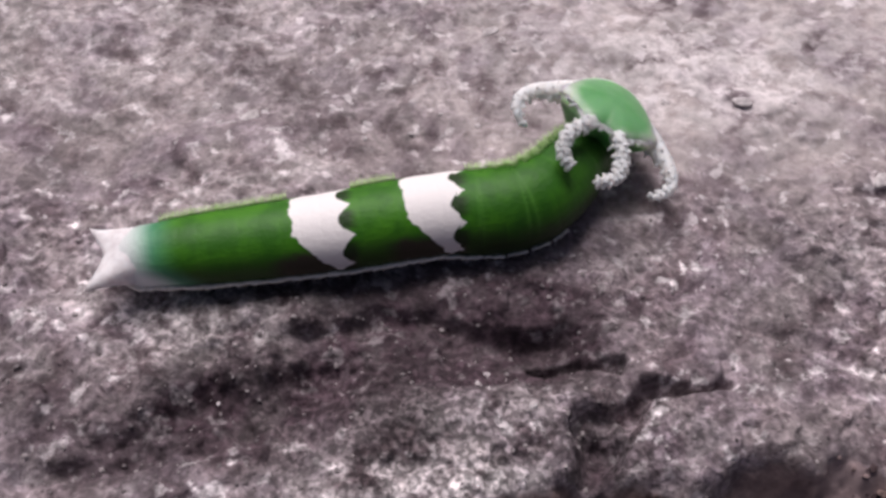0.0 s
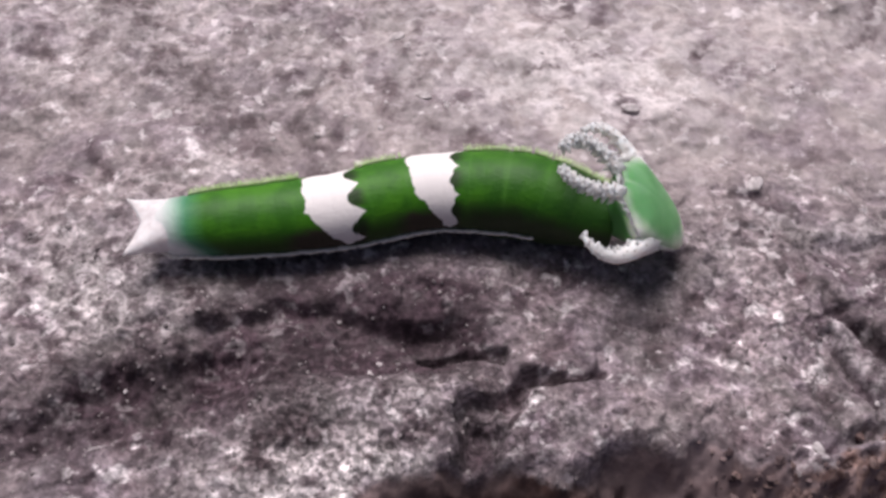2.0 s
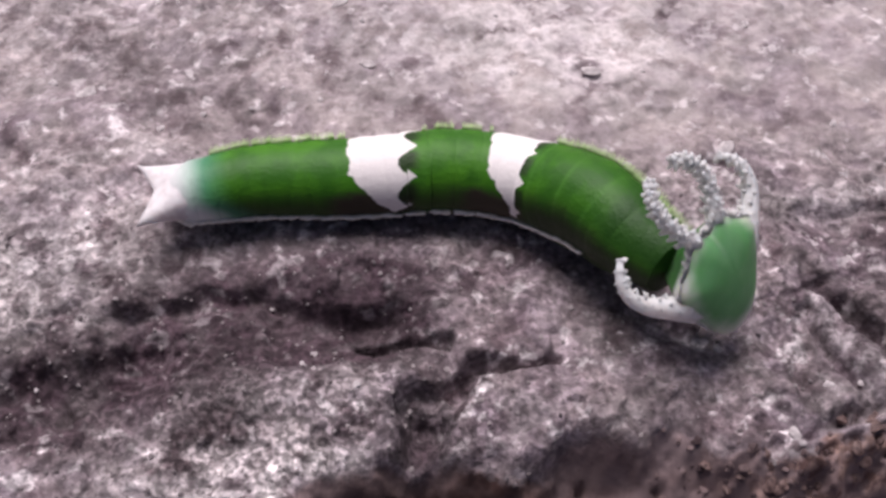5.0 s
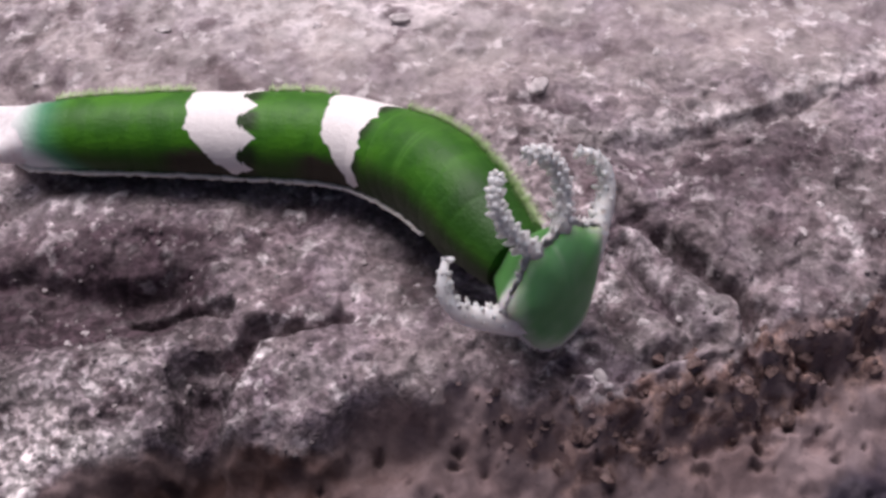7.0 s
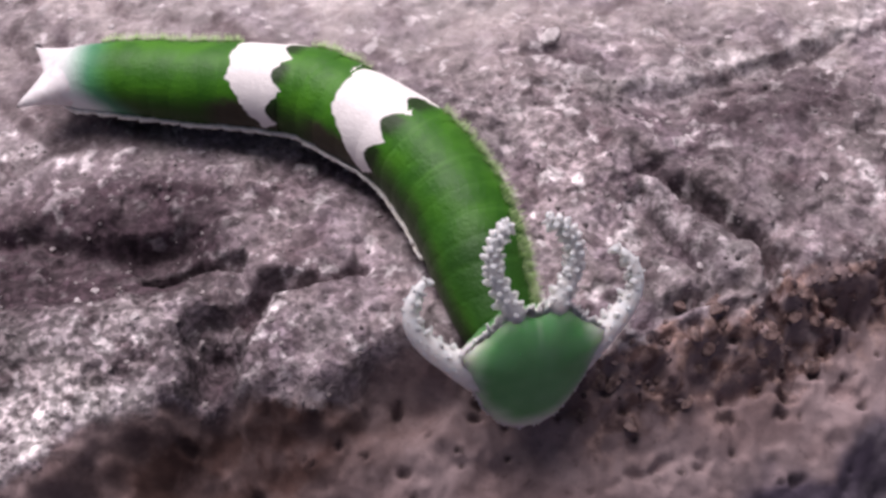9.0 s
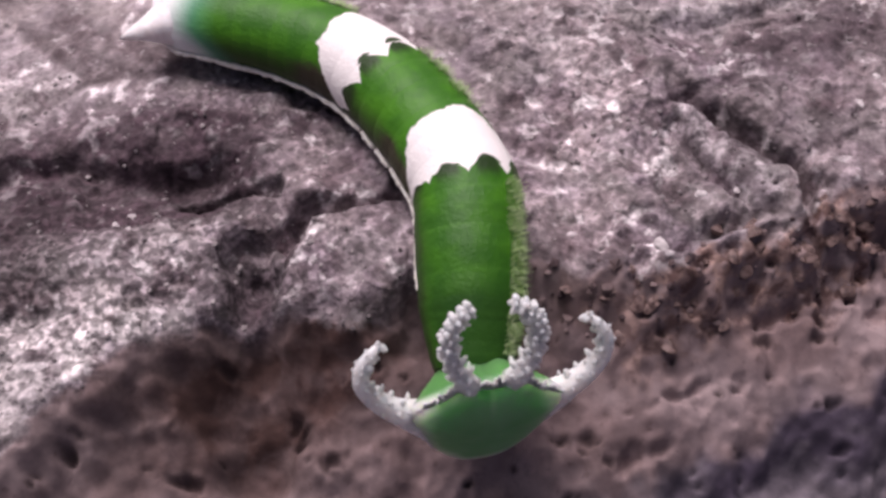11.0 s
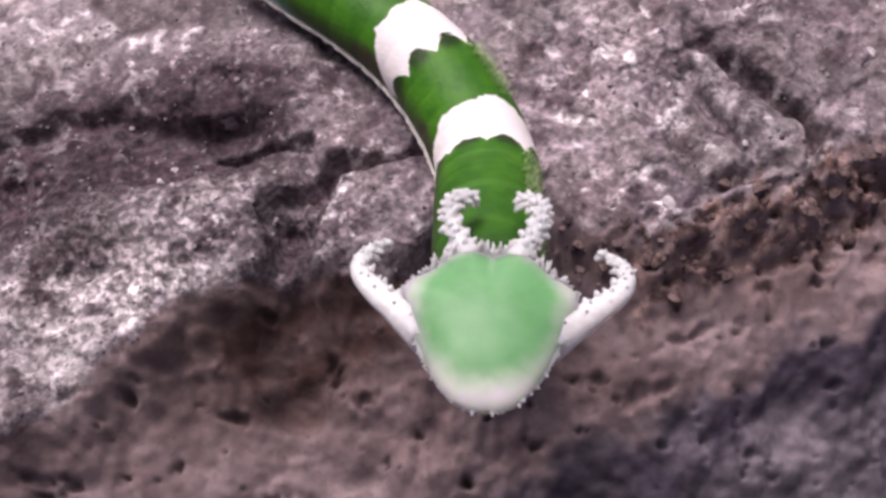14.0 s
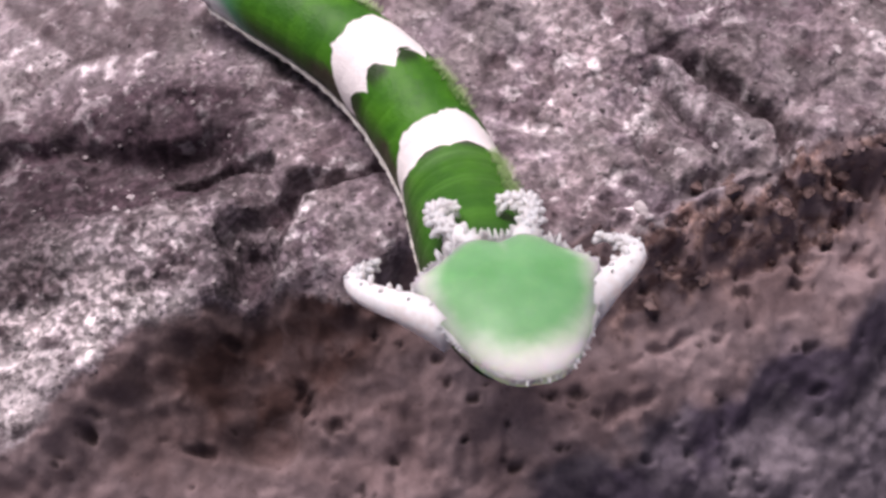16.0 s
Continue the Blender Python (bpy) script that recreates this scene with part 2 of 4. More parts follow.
def face_material():
    n = Nodes("pale_green_face", 0.42, 0.35)
    where = n.space()
    split = n.put("ShaderNodeSeparateXYZ", Vector=where)
    x = n.math("MULTIPLY", split.outputs["X"], 1 / (5.1 * MM))
    y = n.math("MULTIPLY", n.math("ADD", split.outputs["Y"], -0.5 * MM), 1 / (5.3 * MM))
    r = n.math("SQRT", n.math("ADD", n.math("MULTIPLY", x, x), n.math("MULTIPLY", y, y)))
    r = n.math("ADD", r, n.math("MULTIPLY", n.math("SUBTRACT", n.noise(1.6, 2, 0.5), 0.5), 0.22))
    green = n.mix(n.step(n.noise(3.2, 2), 0.32, 0.68), (0.115, 0.33, 0.12), (0.155, 0.38, 0.165))
    lobe = n.math("ADD", n.noise(1.1, 3), n.math("MULTIPLY", n.step(x, -0.05, 0.12), 0.06))
    green = n.mix(n.step(lobe, 0.45, 0.75, 0.0, 0.12), green, (0.30, 0.54, 0.26))
    green = n.mix(n.step(y, -0.15, -0.8, 0.0, 0.25), green, (0.10, 0.28, 0.10))
    seam = n.math("MULTIPLY", n.step(n.math("ABSOLUTE", x), 0.07, 0.0), n.step(y, 0.2, 0.7, 0.0, 0.3))
    green = n.mix(seam, green, (0.62, 0.72, 0.56))
    green = n.mix(n.step(r, 0.60, 1.0), green, (0.74, 0.76, 0.68))
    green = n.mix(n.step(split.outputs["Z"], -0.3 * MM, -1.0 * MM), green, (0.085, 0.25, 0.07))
    n.colour(green)
    n.bump(n.noise(0.5, 2), 0.2, 0.06)
    n.bsdf.inputs["Subsurface Weight"].default_value = 0.9
    n.bsdf.inputs["Subsurface Radius"].default_value = (0.7, 1.0, 0.5)
    n.bsdf.inputs["Subsurface Scale"].default_value = 5 * MM
    return n.mat


FACE = face_material()
GRIT = grain_material("rock_grit", (0.11, 0.09, 0.095), (0.34, 0.30, 0.30))
CRUMB = grain_material("red_brown_soil", (0.042, 0.025, 0.028), (0.23, 0.165, 0.160))


# ---- the ground ----
LATTICE = np.random.RandomState(7).rand(256, 256)


def lumps(x, y, size, seed=0):
    """Smooth value noise, -1 to 1, with lumps of that size."""
    u, v = x / size + 17.3 * seed + 900, y / size + 5.7 * seed + 900
    i, j = np.floor(u).astype(int), np.floor(v).astype(int)
    a, b = u - i, v - j
    a, b = a * a * (3 - 2 * a), b * b * (3 - 2 * b)
    i, j, k, l = i % 256, j % 256, (i + 1) % 256, (j + 1) % 256
    low = LATTICE[i, j] * (1 - a) + LATTICE[k, j] * a
    high = LATTICE[i, l] * (1 - a) + LATTICE[k, l] * a
    return 2 * (low * (1 - b) + high * b) - 1


def crags(x, y, size, octaves, seed=0):
    total, gain = 0, 1.0
    for o in range(octaves):
        total = total + gain * lumps(x, y, size * 0.47 ** o, seed + o)
        gain *= 0.52
    return total


def ramp(v, lo, hi):
    s = np.clip((v - lo) / (hi - lo), 0, 1)
    return s * s * (3 - 2 * s)


def off_line(x, y, *points):
    """Distance to a line of points, and how far along it (0 to 1)."""
    best, along = np.full(np.shape(x), 1e9), np.zeros(np.shape(x))
    for k, ((ax, ay), (bx, by)) in enumerate(zip(points, points[1:])):
        dx, dy = bx - ax, by - ay
        s = np.clip(((x - ax) * dx + (y - ay) * dy) / (dx * dx + dy * dy), 0, 1)
        d = np.hypot(x - ax - s * dx, y - ay - s * dy)
        along = np.where(d < best, (k + s) / (len(points) - 1), along)
        best = np.minimum(best, d)
    return best, along


RIM_X = (-300, -60, -30, -7.5, -3.9, 0, 3.8, 7.7, 10.5, 12.9, 16, 19.6, 22.6, 31, 36.4, 43.6, 48, 55, 75, 300)
RIM_Y = (-90, -46, -37, -32.4, -29.3, -26.5, -23.2, -22.4, -21.6, -21.3, -22.3, -22.8, -20.9, -20.4, -22.8, -20.4, -18.8, -17.5, -12, 40)


def past_rim(x, y):
    wob = 0.9 * crags(x, y, 3.0, 3, 40)
    return np.interp(x, RIM_X, RIM_Y) - y + wob


def scarp(x, y, deep, run, *points, seed=0):
    """A broken step along a line of points that runs from -x to +x: sharp behind, easing out in front."""
    px, py = zip(*points)
    v = np.interp(x, px, py) - y + 0.6 * crags(x, y, 4.5, 4, seed)
    ends = ramp(x, px[0] - 1, px[0] + 3) * (1 - ramp(x, px[-1] - 2.5, px[-1] + 1))
    return deep * (1 + 0.3 * lumps(x, y, 4.0, seed + 3)) * ends * ramp(v, 0, 1.3) * np.exp(-np.clip(v, 0, 60) / run)


# broken-out hollows along the rim: place, half length, half width, depth
CAVITIES = ((51.6, -21.6, 2.6, 1.3, 2.0), (51.0, -16.2, 0.7, 1.6, 1.4), (44.8, -18.5, 1.5, 0.7, 1.3), (40.7, -23.5, 1.1, 0.6, 1.1), (37.2, -22.2, 0.8, 0.9, 1.2),
            (41.6, -21.8, 1.2, 0.5, 1.0), (47.2, -23.9, 1.5, 0.6, 1.1), (54.6, -19.8, 1.5, 1.0, 1.7), (49.6, -20.4, 1.5, 0.5, 1.1), (50.3, -24.2, 1.2, 0.5, 1.0),
            (54.1, -24.1, 1.0, 0.5, 0.8), (39.4, -28.7, 1.5, 0.35, 0.7), (42.4, -25.0, 0.8, 0.5, 0.8), (43.6, -28.1, 0.7, 0.4, 0.6), (35.2, -31.9, 0.9, 0.5, 0.7),
            (37.6, -31.6, 0.9, 0.4, 0.6), (43.7, -21.0, 0.8, 0.5, 0.9), (45.0, -22.4, 1.0, 0.5, 0.9), (36.8, -20.0, 0.7, 0.5, 0.7), (47.0, -20.0, 1.3, 0.45, 0.9),
            (44.5, -23.6, 0.8, 0.5, 0.8), (57.6, -19.3, 1.8, 0.8, 1.4), (61.0, -18.0, 1.5, 0.8, 1.2))


RIDGE = ((42, 0.8), (48.2, 1.3), (53, 2.5), (58, 3.8), (64, 5.6), (72, 7.0))


def flakes(x, y):
    """Thin broken layers of the rock: plates with broken edges, and small gaps in them."""
    return 0.42 * ramp(crags(x, y, 6.5, 4, 101), 0.02, 0.20) + 0.26 * ramp(crags(x, y, 3.0, 2, 105), 0.08, 0.32) - 0.22 * ramp(crags(x, y, 2.2, 2, 113), 0.5, 0.75)


def ground_height(x, y):
    """Height of the rock, in millimetres."""
    near = 1 - ramp(np.hypot(x - 15, y + 5), 90, 160)
    z = 0.75 * crags(x, y, 16, 2, 1) * near + 14 * (1 - near) * crags(x, y, 110, 4, 3)
    p = past_rim(x, y)
    even = 1 - 0.7 * ramp(p, 0, 2) - 0.62 * ramp(y, 0, 12)
    z = z + near * (0.42 * (1 - 0.72 * ramp(p, 1, 3)) * crags(x, y, 4.2, 3, 9) + even * (0.20 * np.abs(crags(x, y, 1.6, 3, 15)) + 0.12 * crags(x, y, 0.75, 2, 21) + flakes(x, y)))
    # where the animal has its footing the rock is level
    d, _ = off_line(x, y, (-26, -4), (2, 1), (16, 1.5), (24, -3), (27, -12))
    z = z * (0.45 + 0.55 * ramp(d, 2.5, 7)) - 0.15
    # chevron crack with a pale lip
    d, d0 = off_line(x, y, (43.0, -5.8), (46.0, -9.7), (48.9, -13.3), (50.6, -16.2), (50.3, -18.7))
    d = d + 0.5 * crags(x, y, 1.6, 3, 90)
    z = z - 3.0 * ramp(d0, -0.15, 0.3) * np.exp(-(np.clip(d, 0, 99) / 0.78) ** 3) * (0.8 + 0.4 * lumps(x, y, 2.5, 91))
    d, _ = off_line(x, y, (43.4, -8.9), (44.9, -12.2), (46.8, -15.0), (48.4, -16.9))
    z = z + 0.6 * np.exp(-(d / 1.1) ** 4) * (0.8 + 0.6 * lumps(x, y, 2.0, 92))
    d, _ = off_line(x, y, (42.6, -9.6), (43.6, -12.4), (45.0, -15.6), (46.2, -18.3))
    z = z - 1.3 * np.exp(-(np.clip(d + 0.35 * crags(x, y, 1.6, 3, 95), 0, 99) / 0.5) ** 2)
    d, _ = off_line(x, y, (47.5, -18.4), (42.5, -19.6), (40.0, -21.0))
    z = z - 1.3 * np.exp(-(d / 0.6) ** 2)
    # slanting crack, broad at one end, and its raised lower side
    d, a = off_line(x, y, (14.3, -16.4), (15.6, -14.9), (17.8, -14.7), (20.3, -14.5), (22.4, -13.9))
    d = d + 0.25 * crags(x, y, 1.6, 3, 93)
    z = z - 2.6 * (0.85 + 0.4 * lumps(x, y, 1.8, 96)) * np.exp(-(np.clip(d, 0, 99) / (0.85 - 0.5 * ramp(a, 0.25, 0.7))) ** 3) * (1 - 0.6 * ramp(a, 0.6, 1.0))
    d, a = off_line(x, y, (7.0, -12.2), (10.4, -11.9), (13.7, -12.8))
    z = z - 1.2 * np.exp(-(np.clip(d + 0.3 * crags(x, y, 1.4, 3, 97), 0, 99) / 0.42) ** 3)
    z = z + 0.9 * np.exp(-(np.hypot((x - 17.5) / 4.5, (y + 18.3) / 2.6)) ** 2)
    # scarps: the rock breaks down sharply to the front and climbs back slowly
    z = z - scarp(x, y, 2.4, 3.4, (-13, -8.4), (-5.1, -6.6), (-1.6, -6.9), (1.9, -7.9), (5.3, -8.6), (7.9, -8.4), (11.0, -7.9), seed=31)
    for seed, deep, wide, line in ((33, 2.2, 2.3, ((-24, -19.0), (-16, -15.6), (-9, -13.2))), (35, 1.0, 1.6, ((-30, -22.5), (-15, -18.0)))):
        d, _ = off_line(x, y, *line)
        broken = np.exp(-(np.clip(d + 0.9 * crags(x, y, 3.0, 4, seed), 0, 99) / wide) ** 3)
        z = z - deep * broken * (1 + 0.3 * crags(x, y, 2.4, 3, seed + 1))
    z = z - scarp(x, y, 1.2, 1.8, (24, -7.0), (30, -9.0), (36, -12.5), seed=37)
    z = z - scarp(x, y, 1.1, 6.0, *RIDGE, seed=41)
    z = z + 1.1 * np.exp(-(np.hypot((x - 2) / 8, (y + 15.5) / 3.2)) ** 2)
    # far shallow dips and a short crack
    d, _ = off_line(x, y, (36.5, 5.4), (39.5, 5.2))
    z = z - 0.8 * np.exp(-(d / 0.5) ** 2)
    # beyond the rim: a short break, a pitted slope, and then a steeper fall
    z = z - 2.6 * ramp(p, -1.0, np.interp(x, (-20, 4, 9, 14, 20, 28, 34, 40, 60), (6.5, 6.0, 3.0, 2.6, 2.4, 3.6, 5.5, 5.5, 5.0))) - 0.62 * np.clip(p - 1.5, 0, 11) - 0.8 * np.clip(p - 12.5, 0, 30)
    z = z + 0.5 * ramp(p, 9, 12) * crags(x, y, 5, 3, 50)
    # notches in the rim, and pits below it
    d, a = off_line(x, y, (11.7, -18.2), (11.4, -21.0), (11.0, -26.0))
    d = d + 0.6 * lumps(x, y, 1.5, 61)
    z = z - 4.2 * np.exp(-(np.clip(d, 0, 99) / 1.8) ** 3) * (1 - 0.7 * a)
    for px, py, r, deep in ((23.0, -22.4, 2.9, 2.4), (10.9, -29.3, 2.3, 2.4), (9.2, -26.6, 1.6, 1.3), (20.3, -33.0, 1.5, 1.1), (38.5, -35.0, 1.6, 1.2), (54.5, -21.5, 1.7, 1.4), (46.5, -33.5, 2.0, 1.2)):
        d = np.hypot(x - px, y - py) + 0.45 * r * lumps(x, y, r, 60)
        z = z - deep * np.exp(-np.clip(d / r, 0, 9) ** 3)
    for px, py, rx, ry, deep in CAVITIES:
        u, v = (x - px) * 0.94 + (y - py) * 0.34, (y - py) * 0.94 - (x - px) * 0.34
        d = np.hypot(u / rx, v / ry) + 0.65 * crags(x, y, 1.1, 3, 64)
        z = z - deep * np.exp(-np.clip(d, 0, 9) ** 3)
    return z


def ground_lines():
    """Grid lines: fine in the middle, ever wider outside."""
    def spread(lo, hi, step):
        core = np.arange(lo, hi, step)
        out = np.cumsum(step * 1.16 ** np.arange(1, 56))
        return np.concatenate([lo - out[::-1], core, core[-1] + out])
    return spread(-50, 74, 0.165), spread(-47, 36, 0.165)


def spot(x, y, px, py, rx, ry):
    return np.exp(-np.hypot((x - px) / rx, (y - py) / ry) ** 2)


def build_ground():
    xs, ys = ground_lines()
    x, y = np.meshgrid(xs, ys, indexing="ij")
    z = ground_height(x, y)
    rng = np.random.RandomState(11)
    pit = np.zeros_like(z)
    for _ in range(290):                      # small pits in the slope
        px, py, r = rng.uniform(-12, 62), rng.uniform(-46, -18), 0.18 + 0.4 * rng.rand() ** 4
        if past_rim(np.array([px]), np.array([py]))[0] < 2.0:
            continue
        i0, i1 = np.searchsorted(xs, (px - 3 * r, px + 3 * r))
        j0, j1 = np.searchsorted(ys, (py - 3 * r, py + 3 * r))
        d = np.hypot((x[i0:i1, j0:j1] - px) * rng.uniform(0.6, 1.0), (y[i0:i1, j0:j1] - py) * rng.uniform(0.9, 1.5))
        d = d + 0.55 * r * lumps(x[i0:i1, j0:j1], y[i0:i1, j0:j1], r * 0.9, 5)
        hole = np.exp(-np.clip(d / r, 0, 9) ** 3)
        z[i0:i1, j0:j1] -= 1.5 * r * hole
        # mask for the painted shade of each hole
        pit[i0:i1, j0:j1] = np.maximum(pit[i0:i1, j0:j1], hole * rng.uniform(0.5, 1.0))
    nx, ny = x.shape
    mesh = bpy.data.meshes.new("ground")
    mesh.vertices.add(nx * ny)
    mesh.vertices.foreach_set("co", (np.stack([x, y, z], -1).reshape(-1, 3) * MM).astype(np.float32).ravel())
    i, j = np.meshgrid(np.arange(nx - 1), np.arange(ny - 1), indexing="ij")
    a = (i * ny + j).ravel()
    quads = np.stack([a, a + ny, a + ny + 1, a + 1], -1).astype(np.int32)
    mesh.loops.add(quads.size)
    mesh.loops.foreach_set("vertex_index", quads.ravel())
    mesh.polygons.add(len(quads))
    mesh.polygons.foreach_set("loop_start", np.arange(0, quads.size, 4, dtype=np.int32))
    mesh.polygons.foreach_set("use_smooth", np.ones(len(quads), dtype=bool))
    mesh.update(calc_edges=True)
    p = past_rim(x, y)
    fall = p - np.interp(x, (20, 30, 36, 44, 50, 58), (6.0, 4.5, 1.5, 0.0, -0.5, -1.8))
    kinds = {
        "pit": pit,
        "coarse": np.clip(1.1 * spot(x, y, 0, -19, 13, 7.5) + 0.55 * spot(x, y, 17.5, -18.5, 5, 3) + 0.8 * spot(x, y, 12, -27, 9, 4) + 0.45 * spot(x, y, 38, -10, 9, 8) + 0.4 * spot(x, y, -20, -8, 8, 8) + 0.35 * spot(x, y, 15, -8, 9, 5), 0, 1) * (1 - 0.45 * ramp(p, -0.5, 1.0)),
        "brown_shade": np.clip(1.1 * spot(x, y, 14, -25, 7.5, 3.2) + 0.8 * spot(x, y, 9, -28, 9, 5) + 0.35 * spot(x, y, 24, -24, 6, 2.5) + 0.2 * spot(x, y, 33, -23.5, 6, 2.6), 0, 1),
        "slope": ramp(p, -0.8, 1.6),
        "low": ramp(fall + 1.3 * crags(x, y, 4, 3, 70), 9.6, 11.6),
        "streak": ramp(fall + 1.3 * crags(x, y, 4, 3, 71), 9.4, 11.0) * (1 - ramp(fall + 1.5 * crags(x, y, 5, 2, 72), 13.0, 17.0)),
        # stained rock plus painted shade: scarps, notch, cracks, ground beside the animal
        "shade_stain": np.clip(1.3 * spot(x, y, 4.5, -9.2, 8, 2.6) + 0.85 * spot(x, y, 3, -12.3, 9, 2.8) + 0.75 * spot(x, y, 2, -5.0, 13, 3.6) + 0.95 * spot(x, y, -13, -15.6, 9.0, 3.0) + 0.5 * spot(x, y, -3, -11.5, 7, 3)
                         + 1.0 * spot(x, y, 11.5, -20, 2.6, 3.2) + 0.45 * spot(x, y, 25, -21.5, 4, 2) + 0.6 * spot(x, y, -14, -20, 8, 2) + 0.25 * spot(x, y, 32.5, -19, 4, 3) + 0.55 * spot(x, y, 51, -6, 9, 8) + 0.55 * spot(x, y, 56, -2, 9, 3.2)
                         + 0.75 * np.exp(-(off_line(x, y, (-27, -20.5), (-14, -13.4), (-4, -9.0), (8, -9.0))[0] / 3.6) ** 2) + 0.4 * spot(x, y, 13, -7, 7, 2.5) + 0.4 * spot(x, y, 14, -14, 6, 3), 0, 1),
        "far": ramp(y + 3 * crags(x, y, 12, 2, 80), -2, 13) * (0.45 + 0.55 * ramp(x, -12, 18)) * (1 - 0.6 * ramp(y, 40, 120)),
        "rust": ramp(p, -3, 0.5) * (1 - ramp(p, 3, 7)) * ramp(x, 30, 40),
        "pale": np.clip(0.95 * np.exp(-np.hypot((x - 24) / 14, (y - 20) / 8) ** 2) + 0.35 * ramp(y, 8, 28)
                        + 0.95 * spot(x, y, -1, -25, 10, 5) + 0.45 * spot(x, y, -4, -1.5, 5, 3) + 0.45 * np.exp(-np.hypot((x + 14) / 6, (y - 7) / 4) ** 2)
                        + 0.4 * spot(x, y, 7, -15, 5, 3) + 0.95 * spot(x, y, -20, -4.5, 9, 6.5) + 0.6 * np.exp(-(off_line(x, y, (43.4, -8.9), (44.9, -12.2), (46.8, -15.0), (48.4, -16.9))[0] / 1.0) ** 4) + 0.3 * spot(x, y, 36, -1, 4, 4) + 0.75 * np.exp(-((off_line(x, y, *RIDGE)[0] + 0.8 * crags(x, y, 3, 3, 43)) / 1.7) ** 2), 0, 1) * (1 - ramp(p, -1, 1))
        + 0.6 * np.exp(-((p + 1.6) / 1.2) ** 2) * (1 - ramp(x, 7, 11)),
    }
    for key, values in kinds.items():
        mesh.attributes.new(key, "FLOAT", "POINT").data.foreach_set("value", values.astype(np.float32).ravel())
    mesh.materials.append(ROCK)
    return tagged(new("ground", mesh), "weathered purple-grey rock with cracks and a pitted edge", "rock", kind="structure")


ground = build_ground()


def ground_at(px, py):
    return float(ground_height(np.array([float(px)]), np.array([float(py)]))[0])


# ---- small tools for meshes ----
def part(name, bm, material, parent=None, label="", smooth=True):
    mesh = bpy.data.meshes.new(name)
    bm.to_mesh(mesh)
    bm.free()
    mesh.materials.append(material)
    if smooth:
        mesh.polygons.foreach_set("use_smooth", np.ones(len(mesh.polygons), dtype=bool))
    ob = new(name, mesh)
    ob.parent = parent
    return tagged(ob, label)


def spike(bm, foot, tip, r, sides=5):
    """A small cone."""
    foot, tip = Vector(foot) * MM, Vector(tip) * MM
    way = (tip - foot).normalized()
    side = way.orthogonal().normalized()
    other = way.cross(side)
    ring = [bm.verts.new(foot + (side * math.cos(a) + other * math.sin(a)) * r * MM) for a in (2 * math.pi * k / sides for k in range(sides))]
    top = bm.verts.new(tip)
    for k in range(sides):
        bm.faces.new((ring[k], ring[(k + 1) % sides], top))
    bm.faces.new(ring[::-1])


def knob(bm, foot, tip, r, sides=6):
    """A small blunt bead on a horn."""
    foot, tip = Vector(foot), Vector(tip)
    way = (tip - foot).normalized()
    side = way.orthogonal().normalized()
    other = way.cross(side)
    rings = []
    for at, wide in ((0.0, 1.0), (0.5, 0.9), (0.86, 0.55)):
        p = foot.lerp(tip, at)
        rings.append([bm.verts.new((p + (side * math.cos(a) + other * math.sin(a)) * r * wide) * MM) for a in (2 * math.pi * k / sides for k in range(sides))])
    top = bm.verts.new(tip * MM)
    for low, high in zip(rings, rings[1:]):
        for k in range(sides):
            bm.faces.new((low[k], low[(k + 1) % sides], high[(k + 1) % sides], high[k]))
    for k in range(sides):
        bm.faces.new((rings[-1][k], rings[-1][(k + 1) % sides], top))


def tube(bm, points, radii, sides=10, flat=1.0):
    """A closed tube through points, in millimetres."""
    points = [Vector(p) for p in points]
    rings = []
    for k, (p, r) in enumerate(zip(points, radii)):
        way = (points[min(k + 1, len(points) - 1)] - points[max(k - 1, 0)]).normalized()
        side = way.cross(Vector((0.13, 0.2, 1))).normalized()
        other = way.cross(side)
        rings.append([bm.verts.new((p + (side * math.cos(a) + other * math.sin(a) * flat) * r) * MM) for a in (2 * math.pi * q / sides for q in range(sides))])
    for low, high in zip(rings, rings[1:]):
        for q in range(sides):
            bm.faces.new((low[q], low[(q + 1) % sides], high[(q + 1) % sides], high[q]))
    for ring, p in ((rings[0][::-1], points[0]), (rings[-1], points[-1])):
        bm.faces.new(ring)


def bend(a, b, c, d, steps):
    """Points of a cubic curve."""
    a, b, c, d = (Vector(v) for v in (a, b, c, d))
    return [a * (1 - s) ** 3 + b * 3 * s * (1 - s) ** 2 + c * 3 * s * s * (1 - s) + d * s ** 3 for s in (k / (steps - 1) for k in range(steps))]


# ---- the caterpillar ----
COUNT, STEP = 26, 1.615                                   # rings of the body and their spacing


def girth(s):
    """Half width of the body, s millimetres from its tail."""
    return float(np.interp(s, (-1.5, -0.6, 0.3, 1.4, 6, 12, 20, 28, 34, 38, 42, 44), (0.4, 0.9, 1.9, 2.6, 3.05, 3.3, 3.55, 3.6, 3.6, 3.4, 2.7, 2.1)))


def skin_point(s, x, turn):
    """A point of a body ring: x along it, turn in radians from the back."""
    w = girth(s) * (1 - 0.05 * max(abs(x) - 0.85, 0)) * (1 - 0.011 * abs(math.cos(math.pi * s / 3.23)) ** 8)
    up = math.cos(turn)
    return Vector((x, -w * math.sin(turn) * (1.0 if up > 0 else 1 - 0.06 * up * up), w * up * (0.95 if up > 0 else 0.92 + float(np.interp(s, (26, 31, 37, 41), (0, 0.6, 0.6, 0.1))))))


